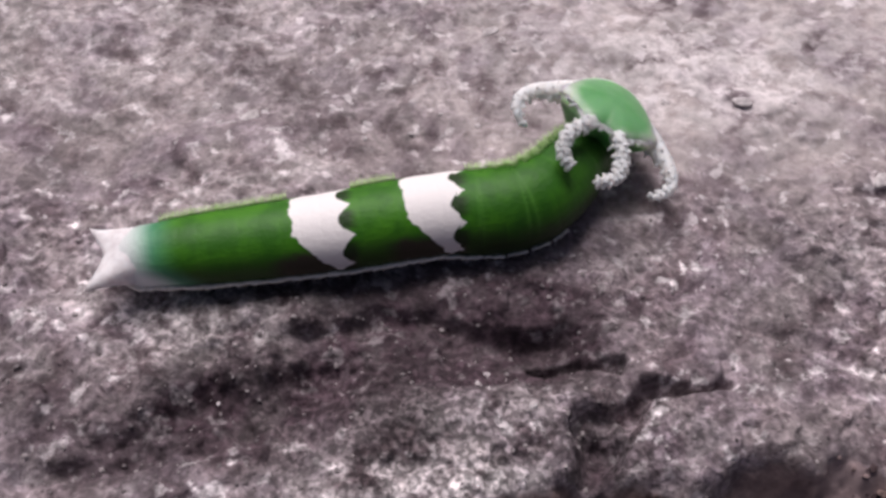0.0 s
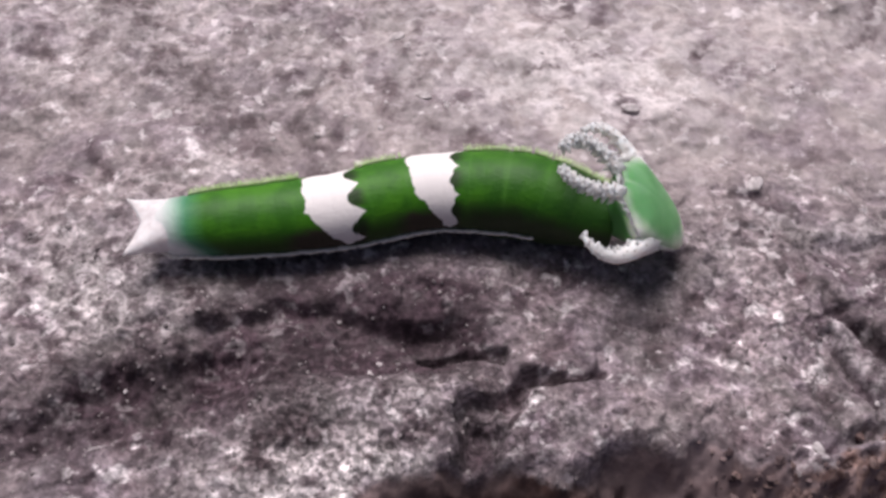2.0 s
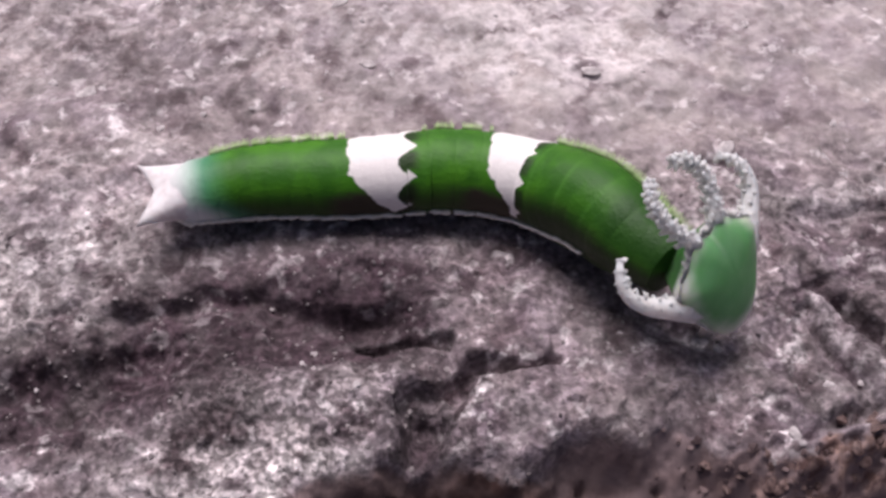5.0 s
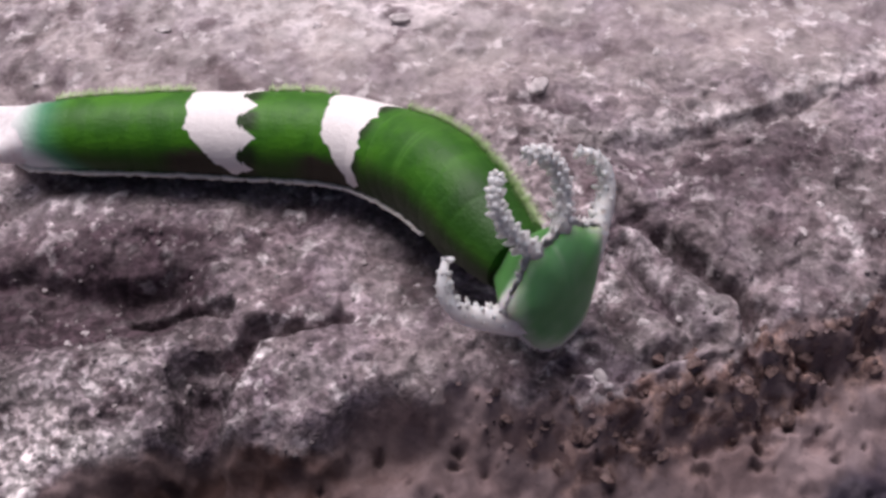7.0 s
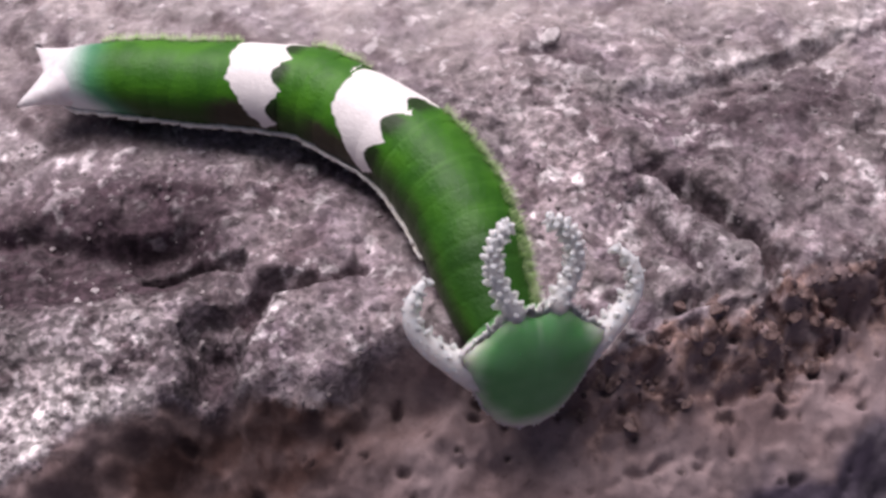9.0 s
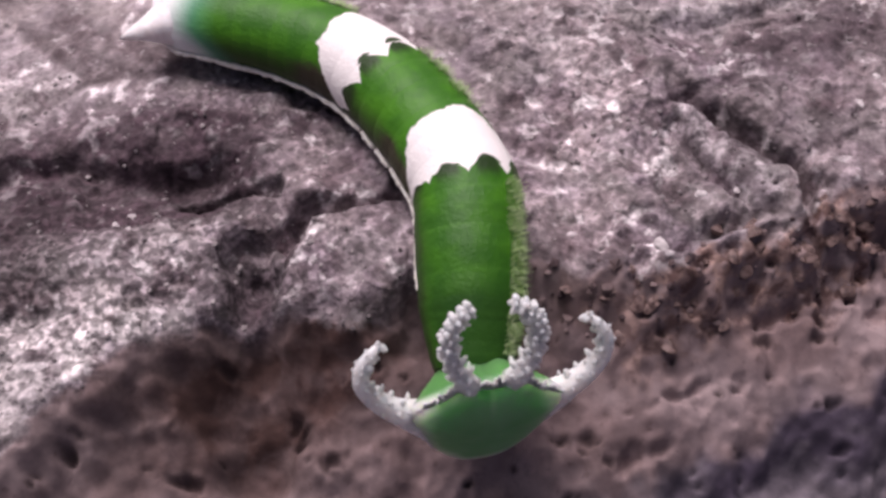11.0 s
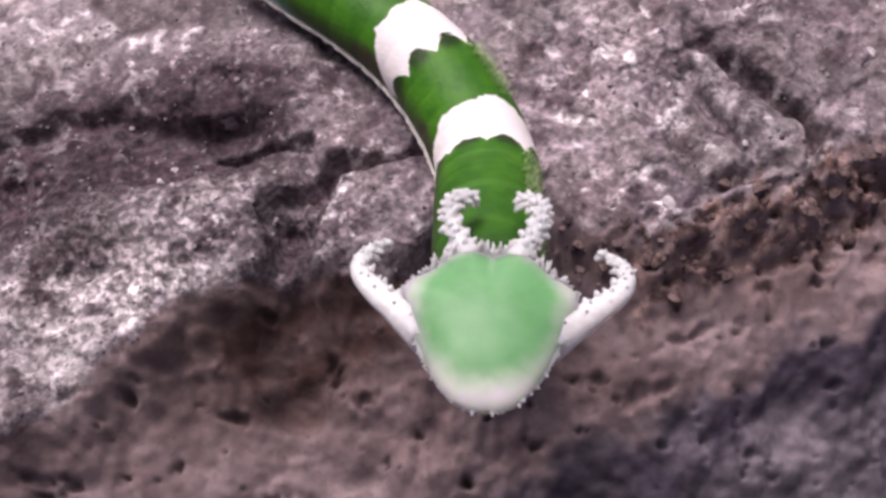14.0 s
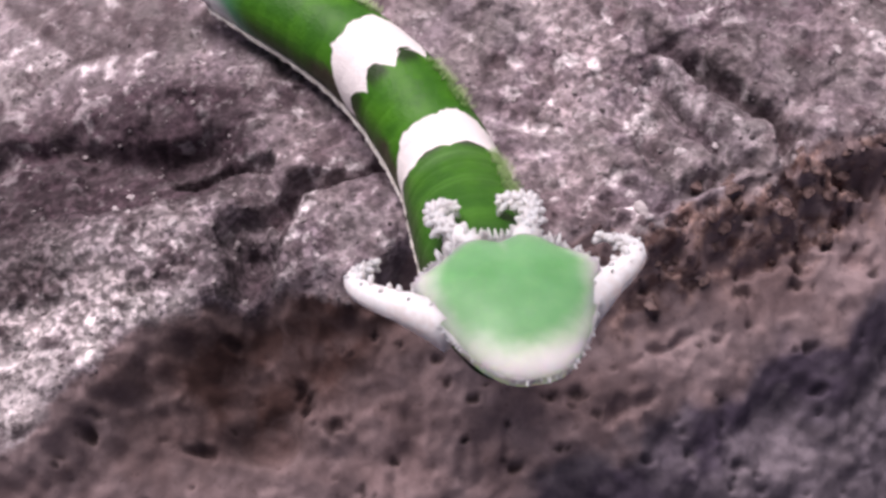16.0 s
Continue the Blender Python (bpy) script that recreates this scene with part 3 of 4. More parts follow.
def body_ring(index, parent):
    mid = STEP * (index + 0.5)
    half, around = 1.35, 48
    xs = [-half + 2 * half * k / 6 for k in range(7)]
    bm = bmesh.new()
    uv = bm.loops.layers.uv.new("along")
    rows = [[bm.verts.new(skin_point(mid + x, x, 2 * math.pi * q / around - math.pi) * MM) for q in range(around)] for x in xs]
    for k in range(6):
        for q in range(around):
            face = bm.faces.new((rows[k][q], rows[k + 1][q], rows[k + 1][(q + 1) % around], rows[k][(q + 1) % around]))
            for loop, (kk, qq) in zip(face.loops, ((k, q), (k + 1, q), (k + 1, q + 1), (k, q + 1))):
                loop[uv].uv = ((mid + xs[kk]) / 50.0, qq / around)
    for x, ring, flip in ((-half, rows[0], False), (half, rows[-1], True)):
        tip = bm.verts.new(Vector((x * 1.18, 0, 0)) * MM)
        ring = [bm.verts.new(v.co) for v in ring]
        for q in range(around):
            a, b = ring[q], ring[(q + 1) % around]
            face = bm.faces.new((b, a, tip) if flip else (a, b, tip))
            for loop in face.loops:
                loop[uv].uv = ((mid + x) / 50.0, (q + 0.5) / around)
    bmesh.ops.recalc_face_normals(bm, faces=bm.faces)
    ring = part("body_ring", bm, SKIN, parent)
    rest = [c for v in ring.data.vertices for c in (v.co.x + mid * MM, v.co.y, v.co.z)]
    ring.data.attributes.new("rest", "FLOAT_VECTOR", "POINT").data.foreach_set("vector", rest)
    rng = random.Random(index)
    for side in (-1, 1):                                # the cream ridge along each flank
        if mid < 35.5:
            bm = bmesh.new()
            line = []
            for x in np.linspace(-0.9, 0.9, 8):
                p = skin_point(mid + x, x, side * radians(109))
                line.append(p + Vector((0, p.y, p.z)).normalized() * rng.uniform(0.10, 0.20))
            slim = 1.0 if mid < 24 else 0.8
            tube(bm, line, [slim * rng.uniform(0.16, 0.25) for _ in range(7)] + [0.11], 8)
            part("flank_stripe", bm, STRIPE, ring, "cream raised stripe")
    bm = bmesh.new()
    for _ in range(150):                                # short pale bristles on the back
        x, turn = rng.uniform(-0.8, 0.8), -rng.uniform(0.65, 1.1)
        if min(abs(mid + x - BAND_A), abs(mid + x - BAND_B)) < 2.7 or mid < 3:
            continue
        foot = skin_point(mid + x, x, turn)
        out = Vector((rng.uniform(-0.3, 0.3), foot.y, foot.z)).normalized()
        spike(bm, foot - out * 0.05, foot + out * rng.uniform(0.3, 0.85), 0.02, 3)
    tagged(part("bristles", bm, HAIR, ring, "short pale bristles"), kind="stuff")
    return ring


def tail_fork(ring):
    """The flat white end of the body, spread into two points."""
    bm = bmesh.new()
    along, across = 10, 16
    sheets = []
    for face in (1, -1):
        rows = []
        for i in range(along + 1):
            u, row = i / along, []
            for j in range(across + 1):
                v = -1 + 2 * j / across
                back = -2.0 - 1.45 * abs(v) ** 1.25
                wide, high = 2.52 + 0.75 * u ** 1.8, 2.5 - 2.1 * u ** 1.2
                z = face * high * max(0.0, 1 - v * v) ** 0.42 * (0.95 if face > 0 else 0.6) + 0.5 * u
                row.append(bm.verts.new(Vector((1.2 + (back - 1.2) * u, v * wide, z)) * MM))
            rows.append(row)
        for low, high_row in zip(rows, rows[1:]):
            for j in range(across):
                bm.faces.new((low[j], low[j + 1], high_row[j + 1], high_row[j]))
        sheets.append(rows[-1])
    for j in range(across):
        bm.faces.new((sheets[0][j], sheets[0][j + 1], sheets[1][j + 1], sheets[1][j]))
    bmesh.ops.remove_doubles(bm, verts=bm.verts, dist=0.01 * MM)
    bmesh.ops.recalc_face_normals(bm, faces=bm.faces)
    part("tail_fork", bm, TAILTIP, ring, "pinkish-white forked tail end")


# half of the outline of the face, from the crown to the mouth
OUTLINE = ((0, 3.95), (0.7, 4.2), (1.5, 4.35), (2.3, 3.9), (3.1, 3.1), (4.0, 2.5), (4.7, 1.9), (4.5, 0.8), (4.1, -0.5), (3.5, -1.9), (2.75, -3.3), (1.85, -4.4), (0.85, -4.95), (0, -5.0))


def bead_mesh():
    """One blunt spine, a millimetre high and wide; all the spines of the horns share it."""
    bm = bmesh.new()
    knob(bm, (0, 0, 0), (0, 0, 1), 1.0, 7)
    mesh = bpy.data.meshes.new("horn_spine")
    bm.to_mesh(mesh)
    bm.free()
    mesh.materials.append(WHITE)
    mesh.polygons.foreach_set("use_smooth", np.ones(len(mesh.polygons), dtype=bool))
    return mesh


BEAD = bead_mesh()


def head_part(parent):
    ring = [(x, y) for x, y in OUTLINE] + [(-x, y) for x, y in OUTLINE[-2:0:-1]]
    count = len(ring)
    bm = bmesh.new()
    rows = []
    # from the back of the skull round the edge to the middle of the face
    for scale, z in ((0.28, -3.6), (0.48, -3.2), (0.63, -2.4), (0.79, -1.5), (0.94, -0.6), (1.0, 0.0), (0.95, 0.42), (0.85, 0.72), (0.68, 1.02), (0.45, 1.25), (0.22, 1.36)):
        rows.append([bm.verts.new(Vector((x * scale, y * scale + (1 - scale) * 0.1, z)) * MM) for x, y in ring])
    for low, high in zip(rows, rows[1:]):
        for q in range(count):
            bm.faces.new((low[q], low[(q + 1) % count], high[(q + 1) % count], high[q]))
    for row, z in ((rows[0], -3.7), (rows[-1], 1.4)):
        tip = bm.verts.new(Vector((0, 0.1, z)) * MM)
        for q in range(count):
            bm.faces.new((row[q], row[(q + 1) % count], tip))
    bmesh.ops.recalc_face_normals(bm, faces=bm.faces)
    bmesh.ops.subdivide_edges(bm, edges=bm.edges[:], cuts=1, use_grid_fill=True, smooth=0.6)
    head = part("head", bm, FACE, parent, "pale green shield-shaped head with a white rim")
    rng = random.Random(5)
    bm = bmesh.new()
    loop = [Vector((x * 0.965, y * 0.965, 0.08)) for x, y in ring]
    tube(bm, loop + loop[:2], [0.20 + 0.04 * math.sin(2.3 * k) for k in range(count + 2)], 8)
    part("rim", bm, WHITE, head, "white bumpy rim")
    bm = bmesh.new()
    for k in range(420):
        a = k / 420 * count
        p = loop[int(a) % count].lerp(loop[(int(a) + 1) % count], a % 1)
        crown = min(1.0, max(0.0, (p.y - 1.6) / 1.6))
        out = Vector((p.x * (1 - 0.7 * crown), p.y, rng.uniform(-0.6, 1.6))).normalized()
        p = p * rng.uniform(0.93, 1.0)
        knob(bm, p, p + out * (rng.uniform(0.26, 0.5) + 0.8 * crown * rng.random() ** 1.5), 0.14)
    tagged(part("rim_fringe", bm, WHITE, head, "short white spines round the face"), kind="stuff")
    for side in (-1, 1):
        for inner in (True, False):
            if inner:
                line = bend((side * 1.25, 4.0, -0.1), (side * 2.3, 5.8, 0.0), (side * 3.7, 8.7, -1.2), (side * 1.4, 9.25, -2.0), 14)
            else:
                line = bend((side * 3.0, -0.5, -0.6), (side * 5.4, 1.2, -0.3), (side * 9.5, 3.7, -1.4), (side * 6.3, 6.0, -2.4), 14)
            radii = [float(np.interp(k, (0, 4, 11, 13), (0.75, 0.48, 0.36, 0.26) if inner else (1.4, 0.78, 0.42, 0.24))) for k in range(14)]
            bm = bmesh.new()
            tube(bm, line, radii, 8)
            part("horn", bm, WHITE, head, "curved white horn")
            hollow = Vector((side * 2.2, 5.6, -1.0)) if inner else Vector((side * 4.6, 4.2, -1.4))
            for k in range(1, 14):
                way = (line[min(k + 1, 13)] - line[k - 1]).normalized()
                inward = hollow - line[k]
                inward = (inward - way * inward.dot(way)).normalized()
                flank = way.cross(inward)
                for q in range(5):                       # beads in rows, the longest on the hollow side
                    a = 2 * math.pi * (q + 0.5 * (k % 2)) / 5 + rng.uniform(-0.2, 0.2)
                    out = (inward * math.cos(a) + flank * math.sin(a) + way * rng.uniform(0.1, 0.6)).normalized()
                    reach = (0.25 if inner else 0.05) + (0.32 if inner else 0.34) * max(0.0, math.cos(a)) * rng.uniform(0.5, 1.4) + rng.uniform(0.0, 0.12)
                    if not inner and math.cos(a) < -0.5 and k < 10:
                        continue                         # the outer side of these horns is smooth
                    p = line[k] + out * radii[k] * 0.55
                    wide = rng.uniform(0.17, 0.28) if inner or math.cos(a) > 0.3 else 0.15
                    bead = new("horn_spine", BEAD)
                    bead.parent = head
                    turned = out.to_track_quat("Z", "Y").to_matrix().to_4x4()
                    bead.matrix_local = Matrix.Translation(p * MM) @ turned @ Matrix.Diagonal((wide, wide, radii[k] * 0.45 + reach, 1))
    return head


caterpillar = tagged(new("caterpillar"), "green horned caterpillar with two white saddles crawling on rock", "caterpillar")
RINGS = [body_ring(k, caterpillar) for k in range(COUNT)]
tail_fork(RINGS[0])
HEAD = head_part(caterpillar)


# ---- loose grains ----
CHIP_SPOTS = ((-5.8, 19.6), (-11.7, 15.3), (-17.9, 15.3), (-2.8, 19.8), (6.9, 23.9), (43.9, 22.9), (53.2, 13.0), (9.8, 16.8), (-3.0, 13.3), (-7.3, 12.3),
              (-21.5, 17.1), (-11.0, 11.1), (32.9, 16.4), (37.3, 13.1), (3.7, 17.5), (-11.0, 27.3), (27.7, 14.9), (19.8, 24.6), (36.4, -4.4), (34.9, -13.0),
              (40.8, -10.8), (41.4, -14.2), (42.8, -16.4), (45.6, -16.0), (56.1, -10.0), (2.7, -14.1), (6.7, -16.3), (3.5, -14.4))
def scatter(name, material, label, count, seed, keep, sizes):
    """Many small broken grains lying on the rock, in one mesh."""
    rng = np.random.RandomState(seed)
    x, y = rng.uniform(-48, 72, count * 4), rng.uniform(-46, 34, count * 4)
    ok = np.where(keep(x, y, rng))[0][:count]
    x, y = x[ok], y[ok]
    z, r = ground_height(x, y), rng.choice(sizes, len(x)) * rng.uniform(0.7, 1.3, len(x))
    ball = bmesh.new()
    bmesh.ops.create_icosphere(ball, subdivisions=1, radius=1.0)
    shape = np.array([v.co[:] for v in ball.verts])
    sides = np.array([[v.index for v in f.verts] for f in ball.faces])
    ball.free()
    a = rng.uniform(0, 6.28, len(x))
    pts = shape[None] * rng.uniform(0.5, 1.4, (len(x), len(shape), 1))
    rot = np.stack([pts[..., 0] * np.cos(a)[:, None] - pts[..., 1] * np.sin(a)[:, None], pts[..., 0] * np.sin(a)[:, None] + pts[..., 1] * np.cos(a)[:, None], pts[..., 2] * 0.8], -1)
    co = rot * r[:, None, None] + np.stack([x, y, z + 0.05 * r], -1)[:, None]
    faces = (sides[None] + len(shape) * np.arange(len(x))[:, None, None]).reshape(-1, 3)
    mesh = bpy.data.meshes.new(name)
    mesh.from_pydata((co.reshape(-1, 3) * MM).tolist(), [], faces.tolist())
    mesh.materials.append(material)
    return tagged(new(name, mesh), label, name.split("_")[-1], kind="stuff")


scatter("rock_grit", GRIT, "fine pale and dark grit on the rock", 1600, 3,
        lambda x, y, rng: (past_rim(x, y) < 0.5) & (rng.rand(len(x)) < 0.8) & (y < 3 * rng.rand(len(x))), (0.09, 0.12, 0.16, 0.20))
scatter("soil_crumbs", CRUMB, "red-brown soil crumbs along the broken edge", 4500, 4,
        lambda x, y, rng: (np.abs(past_rim(x, y) - 1.6) < 2.4 * rng.rand(len(x))) & (x > 28), (0.10, 0.14, 0.20, 0.32))


def pebble(px, py, r, seed, label, material):
    bm = bmesh.new()
    bmesh.ops.create_icosphere(bm, subdivisions=3, radius=1.0)
    for v in bm.verts:
        w = 1 + 0.28 * noise.noise(v.co * 1.3 + Vector((seed * 7.1, 0, 0))) + 0.10 * noise.noise(v.co * 4 + Vector((0, seed, 0)))
        v.co = Vector((v.co.x * 1.5, v.co.y, v.co.z * 0.42)) * w * r * MM
    ob = part("pebble", bm, material)
    ob.location = Vector((px, py, ground_at(px, py) + 0.25 * r)) * MM
    ob.rotation_euler = (0, 0, seed)
    return tagged(ob, label, "pebble", group="pebbles on the rock")


PALE = simple_material("pale_pebble_stone", (0.36, 0.32, 0.32), (0.60, 0.55, 0.55), 0.7)
for px, py, r, seed in ((38.9, 6.6, 0.7, 1), (38.8, -21.2, 0.42, 2), (28.2, 16.8, 0.6, 3), (-18.1, 15.3, 0.7, 4), (7.5, 18.5, 0.5, 6), (4.7, 26.7, 0.6, 7)):
    pebble(px, py, r, seed, "small pale pebble lying on the rock", PALE)


def broken_piece(name, seed, flat, material):
    """An angular broken grain, a millimetre across, as shared mesh data."""
    rng = random.Random(seed)
    bm = bmesh.new()
    bmesh.ops.create_icosphere(bm, subdivisions=2, radius=0.5 * MM)
    for _ in range(7):                                   # flat breaks
        way = Vector((rng.uniform(-1, 1), rng.uniform(-1, 1), rng.uniform(-0.6, 1))).normalized()
        cut = rng.uniform(0.26, 0.40) * MM
        for v in bm.verts:
            over = v.co.dot(way) - cut
            if over > 0:
                v.co -= way * over
    for v in bm.verts:
        v.co = Vector((v.co.x * 1.25, v.co.y, v.co.z * flat)) * (1 + 0.12 * noise.noise(v.co * 2500 + Vector((seed, 0, 0))))
    mesh = bpy.data.meshes.new(name)
    bm.to_mesh(mesh)
    bm.free()
    mesh.materials.append(material)
    return mesh


def strew(name, label, group, shapes, spots, sizes, seed, sunk):
    """Single grains, each a thing of its own, lying on the rock."""
    rng = random.Random(seed)
    for px, py in spots:
        ob = new(name, shapes[rng.randrange(len(shapes))])
        size = rng.uniform(*sizes)
        lie = pose(px * MM, py * MM, (ground_at(px, py) + sunk * size) * MM, rng.uniform(-14, 14), rng.uniform(-14, 14), rng.uniform(0, 360))
        ob.matrix_world = lie @ Matrix.Diagonal((size, size, size, 1))
        tagged(ob, label, name.split("_")[-1], group=group)


CHIP = simple_material("pale_rock_chip", (0.38, 0.335, 0.34), (0.64, 0.59, 0.59), 0.6)
CLOD = simple_material("dry_red_brown_clod", (0.060, 0.034, 0.032), (0.20, 0.135, 0.122), 0.5)
CHIPS = [broken_piece("stone_chip", k, 0.45, CHIP) for k in range(5)]
CLODS = [broken_piece("soil_clod", 20 + k, 0.6, CLOD) for k in range(5)]
# the chips that stand out on the rock, then others between them
chip_rng = random.Random(8)
chip_spots = list(CHIP_SPOTS)
while len(chip_spots) < 46:
    px, py = chip_rng.uniform(-30, 58), chip_rng.uniform(-18, 30)
    if past_rim(np.array([px]), np.array([py]))[0] < -1.5 and off_line(np.array([px]), np.array([py]), (-30, -4), (2, 1), (18, 1.5), (25, -3), (27, -22))[0][0] > 5.5:
        chip_spots.append((px, py))
strew("stone_chip", "pale angular rock chip lying on the rock", "chips on the rock", CHIPS, chip_spots, (0.4, 0.95), 12, 0.02)
clod_spots = []
while len(clod_spots) < 56:
    px, py = chip_rng.uniform(31, 60), chip_rng.uniform(-27, -14)
    if abs(past_rim(np.array([px]), np.array([py]))[0] - 1.8) < 2.8 * chip_rng.random():
        clod_spots.append((px, py))
strew("soil_clod", "dry red-brown clod on the broken rock edge", "clods along the broken edge", CLODS, clod_spots, (0.6, 1.35), 13, -0.08)

# ---- what moves ----
TRACKS = [[] for _ in range(COUNT + 1)]


def crawl(t, tail, band_a, band_b, chest, head, turn):
    """One moment of the animal: places in millimetres along its axis, and the place and turn of its head."""
    m = pose(*(v * MM for v in head), *turn)
    TRACKS[COUNT].append((t, m))
    neck = np.array(m @ Vector((0, 0.9 * MM, -3.5 * MM))) / MM
    face, crown = np.array(m.to_3x3().col[2]), np.array(m.to_3x3().col[1])
    near, far = (np.linalg.norm(np.subtract(chest, v)) for v in (band_b, neck))
    knots = np.array((0.0, BAND_A, BAND_B, BAND_B + (LENGTH - BAND_B) * near / (near + far), LENGTH))
    places = np.array([tail, band_a, band_b, chest, neck])
    chords = np.diff(places, axis=0) / np.diff(knots)[:, None]
    ways = np.array([chords[0] * 1.25 - chords[1] * 0.25, (chords[0] + chords[1]) / 2, (chords[1] + chords[2]) / 2 * (1, 1, 0.25), (chords[2] + chords[3]) / 2, chords[3] * 0.92 + face * 0.14])

    def axis(s):
        k = int(np.clip(np.searchsorted(knots, s) - 1, 0, 3))
        h = knots[k + 1] - knots[k]
        u = (s - knots[k]) / h
        if u < 0:
            return places[k] + ways[k] * (s - knots[k])
        return (places[k] * (2 * u ** 3 - 3 * u ** 2 + 1) + ways[k] * h * (u ** 3 - 2 * u ** 2 + u)
                + places[k + 1] * (3 * u ** 2 - 2 * u ** 3) + ways[k + 1] * h * (u ** 3 - u ** 2))

    for k in range(COUNT):
        s = STEP * (k + 0.5)
        place = axis(s)
        way = Vector(axis(s + 0.8) - axis(s - 0.8)).normalized()
        lean = float(np.clip((s - BAND_B) / (LENGTH - BAND_B), 0, 1))
        back = Vector((0, 0, 1)) * (1 - 0.75 * lean) + Vector(crown) * 0.75 * lean
        back = (back - way * back.dot(way)).normalized()
        left = back.cross(way)
        turn3 = Matrix((way, left, back)).transposed()
        TRACKS[k].append((t, Matrix.Translation(Vector(place) * MM) @ turn3.to_4x4()))


def motions():
    crawl(0, (-26.1, -4.0, 3.0), (-9.7, -1.6, 3.3), (-0.7, 0.1, 3.6), (7.2, 1.5, 3.9), (14.5, 10.0, 6.0), (22.4, -19.0, 156.9))
    crawl(0.5, (-24.4, -3.8, 3.0), (-8.6, -2.3, 3.3), (0.4, 0.4, 3.6), (8.4, 1.9, 5.5), (17.9, 4.5, 8.0), (39.2, -13.4, 110.6))
    crawl(1, (-21.5, -3.4, 3.0), (-5.5, -1.3, 3.3), (3.3, 1.5, 3.6), (10.6, 2.4, 5.0), (20.1, -1.0, 6.3), (53.2, -5.6, 54.3))
    crawl(1.5, (-19.4, -2.3, 3.0), (-3.6, -0.0, 3.3), (5.3, 2.5, 3.6), (12.2, 1.5, 5.3), (20.7, -4.6, 6.5), (62.0, -4.6, 27.4))
    crawl(2, (-16.1, -1.1, 3.0), (-0.8, 0.7, 3.3), (8.5, 2.8, 3.6), (15.8, 2.1, 4.6), (26.7, -0.6, 6.0), (44.5, 3.5, 83.9))
    crawl(2.5, (-13.5, -0.9, 3.0), (2.1, 1.8, 3.3), (11.1, 3.2, 3.6), (18.4, 1.8, 5.0), (28.7, 0.1, 7.1), (38.1, -10.2, 94.2))
    crawl(3, (-12.7, -0.6, 3.0), (3.5, 1.4, 3.3), (12.8, 2.8, 3.6), (19.5, 0.0, 5.8), (27.4, -6.4, 7.5), (61.4, -5.6, 41.5))
    crawl(3.5, (-12.3, -0.1, 3.0), (3.4, 1.4, 3.3), (12.9, 2.8, 3.6), (19.4, -0.5, 5.1), (25.2, -10.6, 6.3), (58.7, 1.9, 1.8))
    crawl(4, (-10.6, 0.2, 3.0), (6.2, 2.0, 3.3), (16.3, 2.4, 3.6), (22.0, -1.9, 5.3), (29.6, -11.0, 6.9), (54.9, -1.0, 48.7))
    crawl(6.3, (-2.9, 1.7, 3.0), (13.2, 1.5, 3.3), (22.7, -0.3, 3.6), (28.4, -4.0, 5.8), (34.8, -13.3, 6.9), (72.8, 0.3, 25.6))
    crawl(6.5, (-1.8, 2.2, 3.0), (14.5, 1.2, 3.3), (23.7, -0.4, 3.6), (29.0, -4.5, 5.4), (34.4, -14.5, 5.9), (74.1, 8.2, 9.2))
    crawl(7, (-2.3, 3.7, 3.0), (14.3, 1.6, 3.3), (24.5, -1.1, 3.6), (29.5, -6.4, 5.7), (36.1, -17.4, 6.3), (76.3, 1.6, 40.1))
    crawl(7.4, (-1.7, 3.9, 3.0), (15.1, 1.5, 3.3), (25.2, -1.4, 3.6), (30.5, -6.8, 5.1), (35.1, -18.5, 5.7), (67.7, 3.6, 19.0))
    crawl(8, (-1.0, 3.8, 3.0), (14.9, 1.0, 3.3), (24.8, -2.4, 3.6), (29.5, -8.6, 5.0), (33.2, -22.0, 4.9), (83.0, 9.6, 22.2))
    crawl(8.2, (-0.6, 4.0, 3.0), (15.4, 1.4, 3.3), (24.7, -2.0, 3.6), (29.7, -8.5, 4.5), (32.9, -21.9, 4.6), (68.2, 8.6, 7.5))
    crawl(10.3, (3.9, 5.4, 3.0), (19.0, -0.7, 3.3), (26.1, -10.8, 3.5), (27.3, -17.6, 2.4), (27.5, -29.6, -1.0), (82.8, 8.8, 16.1))
    crawl(10.5, (4.7, 5.3, 3.0), (20.0, -2.4, 3.3), (26.5, -11.5, 3.5), (27.2, -17.7, 2.2), (26.1, -29.5, -1.1), (74.4, 14.8, -1.0))
    crawl(11, (6.5, 3.1, 3.0), (20.8, -4.8, 3.3), (26.2, -15.5, 3.5), (26.3, -21.1, 2.6), (25.8, -31.2, -0.8), (90.9, 5.9, 5.3))
    crawl(11.5, (6.0, 4.2, 3.0), (21.6, -4.2, 3.3), (26.8, -13.7, 3.5), (27.0, -19.1, 2.7), (24.5, -31.3, 1.6), (50.2, 16.2, -10.9))
    crawl(12, (8.4, 4.5, 3.0), (21.3, -5.0, 3.3), (26.9, -15.2, 3.5), (27.2, -20.3, 3.9), (27.6, -32.3, 5.0), (12.6, 7.3, -3.8))
    crawl(12.2, (8.6, 4.8, 3.0), (21.2, -4.2, 3.3), (26.5, -14.6, 3.5), (26.3, -20.7, 4.1), (25.5, -32.3, 5.9), (10.1, 7.3, -2.4))
    crawl(12.5, (9.0, 4.8, 3.0), (21.6, -4.7, 3.3), (26.7, -15.6, 3.5), (27.1, -21.1, 4.3), (28.5, -32.0, 7.3), (6.3, 7.2, -0.4))
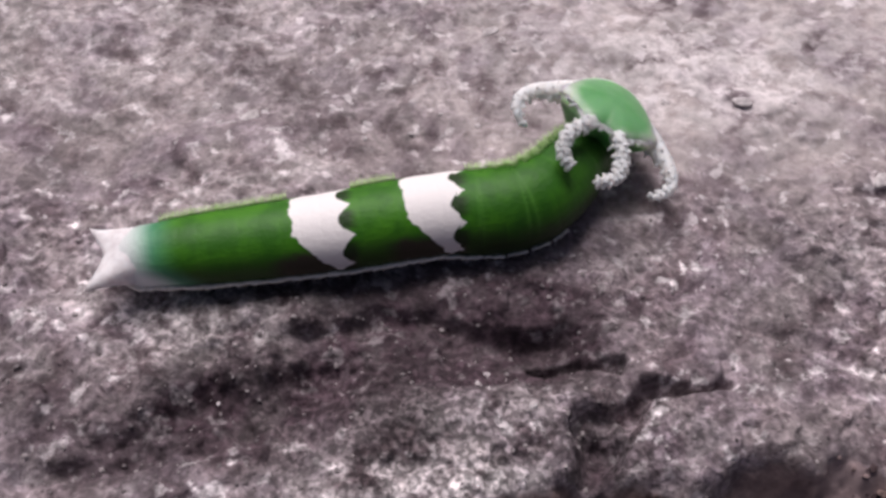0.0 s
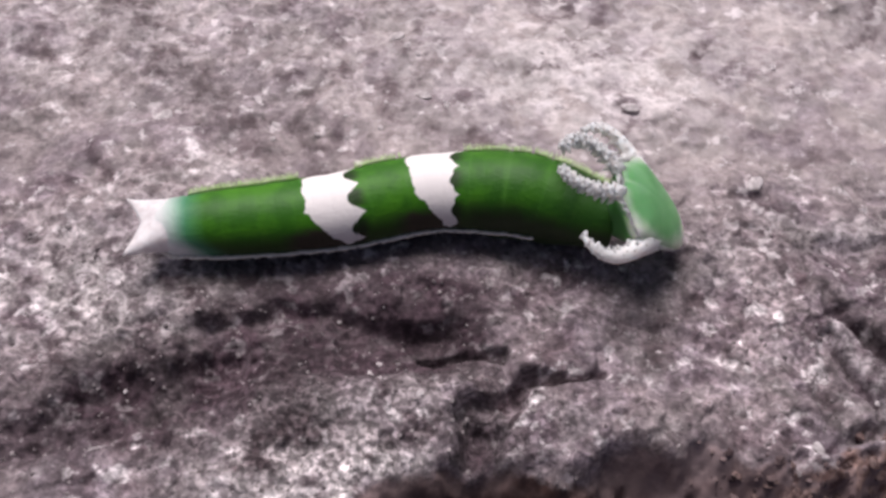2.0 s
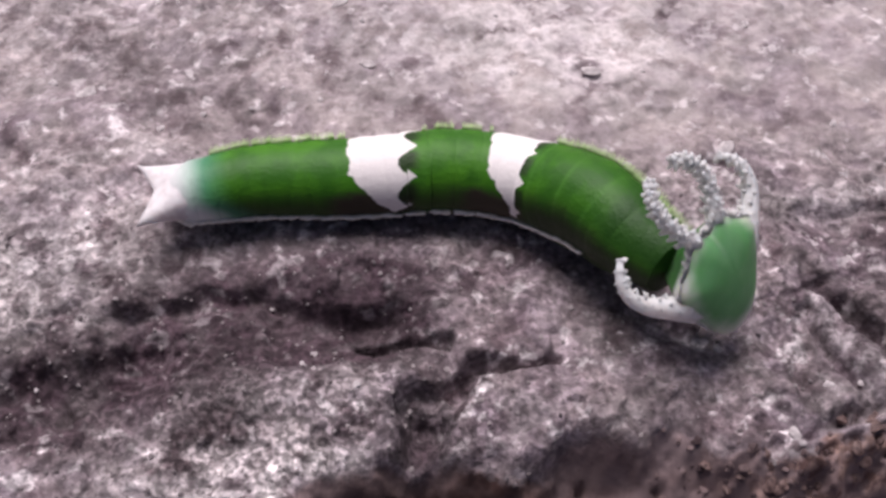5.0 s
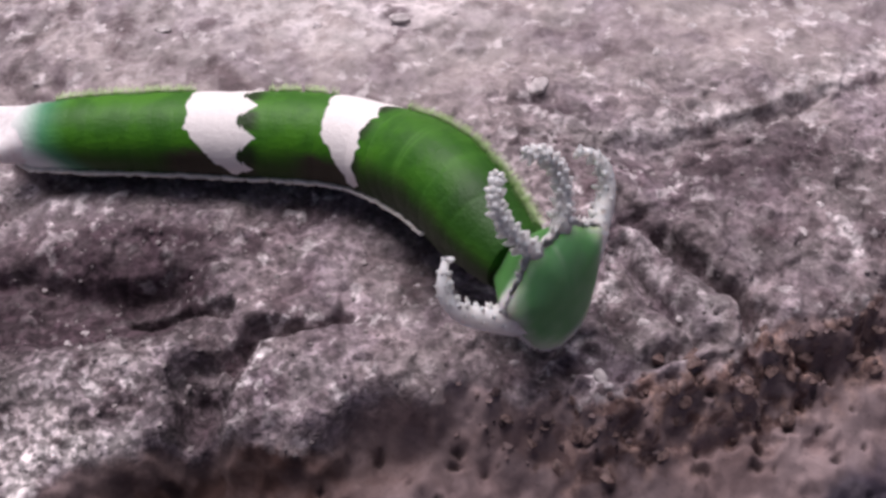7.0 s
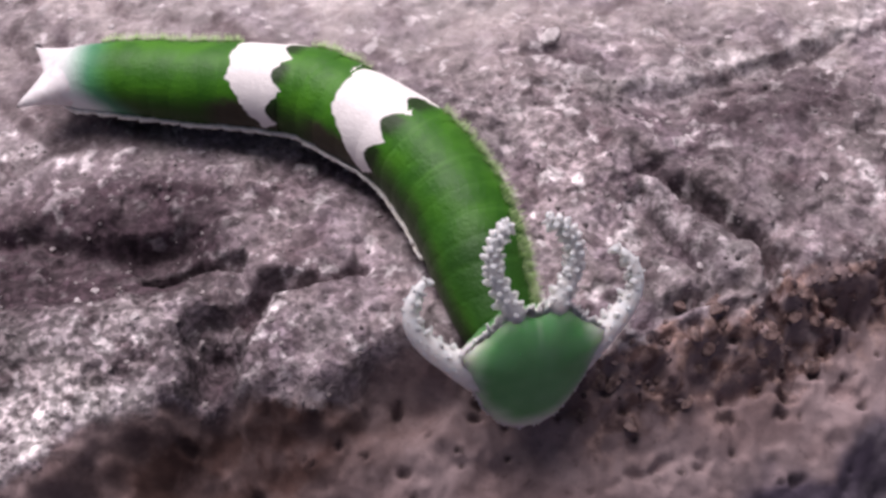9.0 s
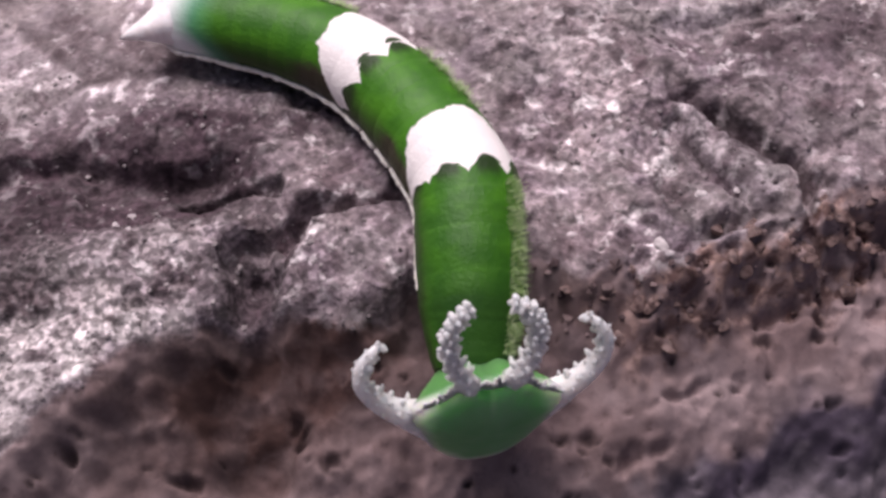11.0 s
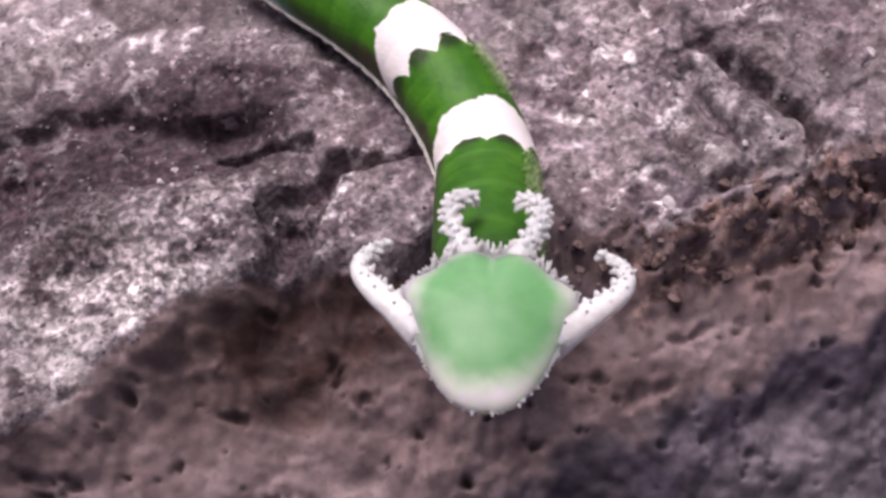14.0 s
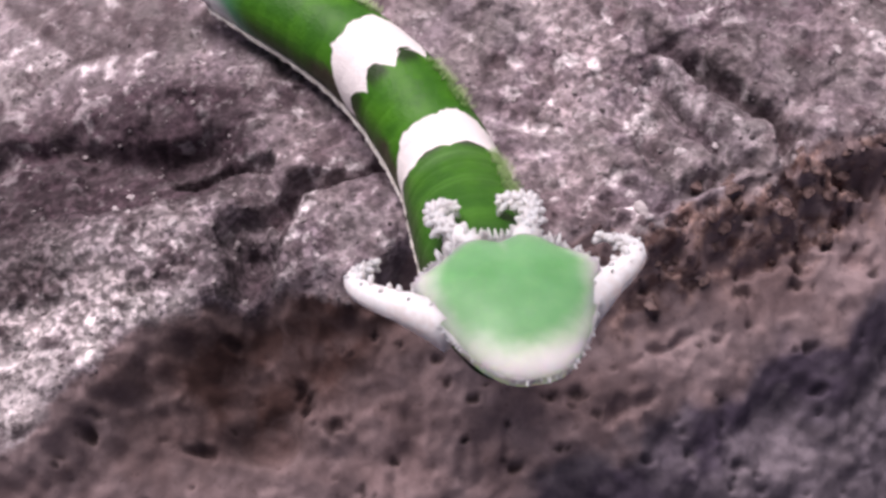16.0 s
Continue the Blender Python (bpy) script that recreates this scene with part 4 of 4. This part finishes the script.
    crawl(13, (10.1, 4.3, 3.0), (22.0, -6.3, 3.3), (27.2, -16.3, 3.5), (27.7, -21.3, 3.7), (32.0, -30.4, 4.4), (31.0, 17.5, 28.0))
    crawl(13.5, (11.2, 3.6, 3.1), (23.0, -7.8, 3.3), (26.7, -17.6, 3.5), (26.8, -22.9, 5.4), (26.6, -33.6, 12.0), (2.3, 7.4, -7.5))
    crawl(13.7, (11.4, 3.8, 3.1), (23.5, -7.3, 3.3), (27.3, -16.8, 3.5), (26.9, -22.2, 5.5), (28.8, -32.6, 12.7), (-3.3, 8.5, 6.6))
    crawl(14, (10.9, 3.8, 3.0), (22.8, -8.0, 3.3), (26.4, -17.3, 3.5), (26.1, -23.2, 6.2), (25.1, -34.7, 15.6), (-4.5, 2.3, -10.0))
    crawl(14.2, (10.7, 3.6, 3.0), (22.5, -8.8, 3.3), (26.2, -18.6, 3.5), (25.3, -23.9, 6.3), (24.3, -34.9, 15.8), (-12.0, 3.0, -2.0))
    crawl(14.3, (10.6, 3.6, 3.0), (22.4, -8.4, 3.3), (26.2, -18.2, 3.5), (26.3, -23.0, 6.7), (28.0, -33.3, 16.7), (-18.7, 7.9, 4.1))
    crawl(14.5, (11.5, 4.2, 3.1), (22.9, -7.9, 3.3), (27.0, -16.9, 3.5), (28.1, -22.7, 6.7), (32.4, -31.6, 16.6), (-17.5, 16.5, 19.5))
    crawl(14.7, (11.5, 3.9, 3.1), (23.3, -7.9, 3.3), (27.0, -16.5, 3.5), (27.8, -22.7, 5.9), (32.2, -35.7, 13.6), (16.5, 20.0, 16.0))
    crawl(14.8, (11.4, 3.7, 3.1), (22.7, -8.3, 3.3), (26.6, -17.6, 3.5), (27.4, -23.3, 5.4), (32.0, -36.7, 8.3), (37.0, 22.5, 19.4))
    crawl(15, (11.4, 3.4, 3.1), (22.8, -8.6, 3.3), (26.7, -17.0, 3.5), (27.2, -23.3, 4.6), (30.3, -36.5, 7.7), (20.8, 24.3, 3.8))
    crawl(15.2, (11.4, 3.3, 3.1), (22.8, -8.6, 3.3), (26.5, -17.1, 3.5), (26.4, -23.4, 4.8), (27.9, -36.5, 9.2), (15.0, 19.7, 1.5))
    crawl(15.5, (11.5, 3.2, 3.1), (22.7, -8.7, 3.3), (26.3, -17.2, 3.5), (26.4, -23.8, 5.0), (27.6, -36.9, 11.1), (6.3, 12.9, -2.0))
    crawl(15.8, (11.1, 2.5, 3.1), (22.9, -8.9, 3.3), (26.1, -18.4, 3.5), (26.4, -24.5, 5.9), (26.3, -36.4, 14.1), (-7.1, 7.0, -3.6))
    crawl(16, (11.5, 3.7, 3.1), (22.7, -8.2, 3.3), (26.4, -17.7, 3.5), (26.8, -23.2, 7.2), (28.0, -34.8, 18.0), (-15.6, 7.0, 1.2))
    for ob, rows in zip((*RINGS, HEAD), TRACKS):
        walk(ob, rows)


motions()
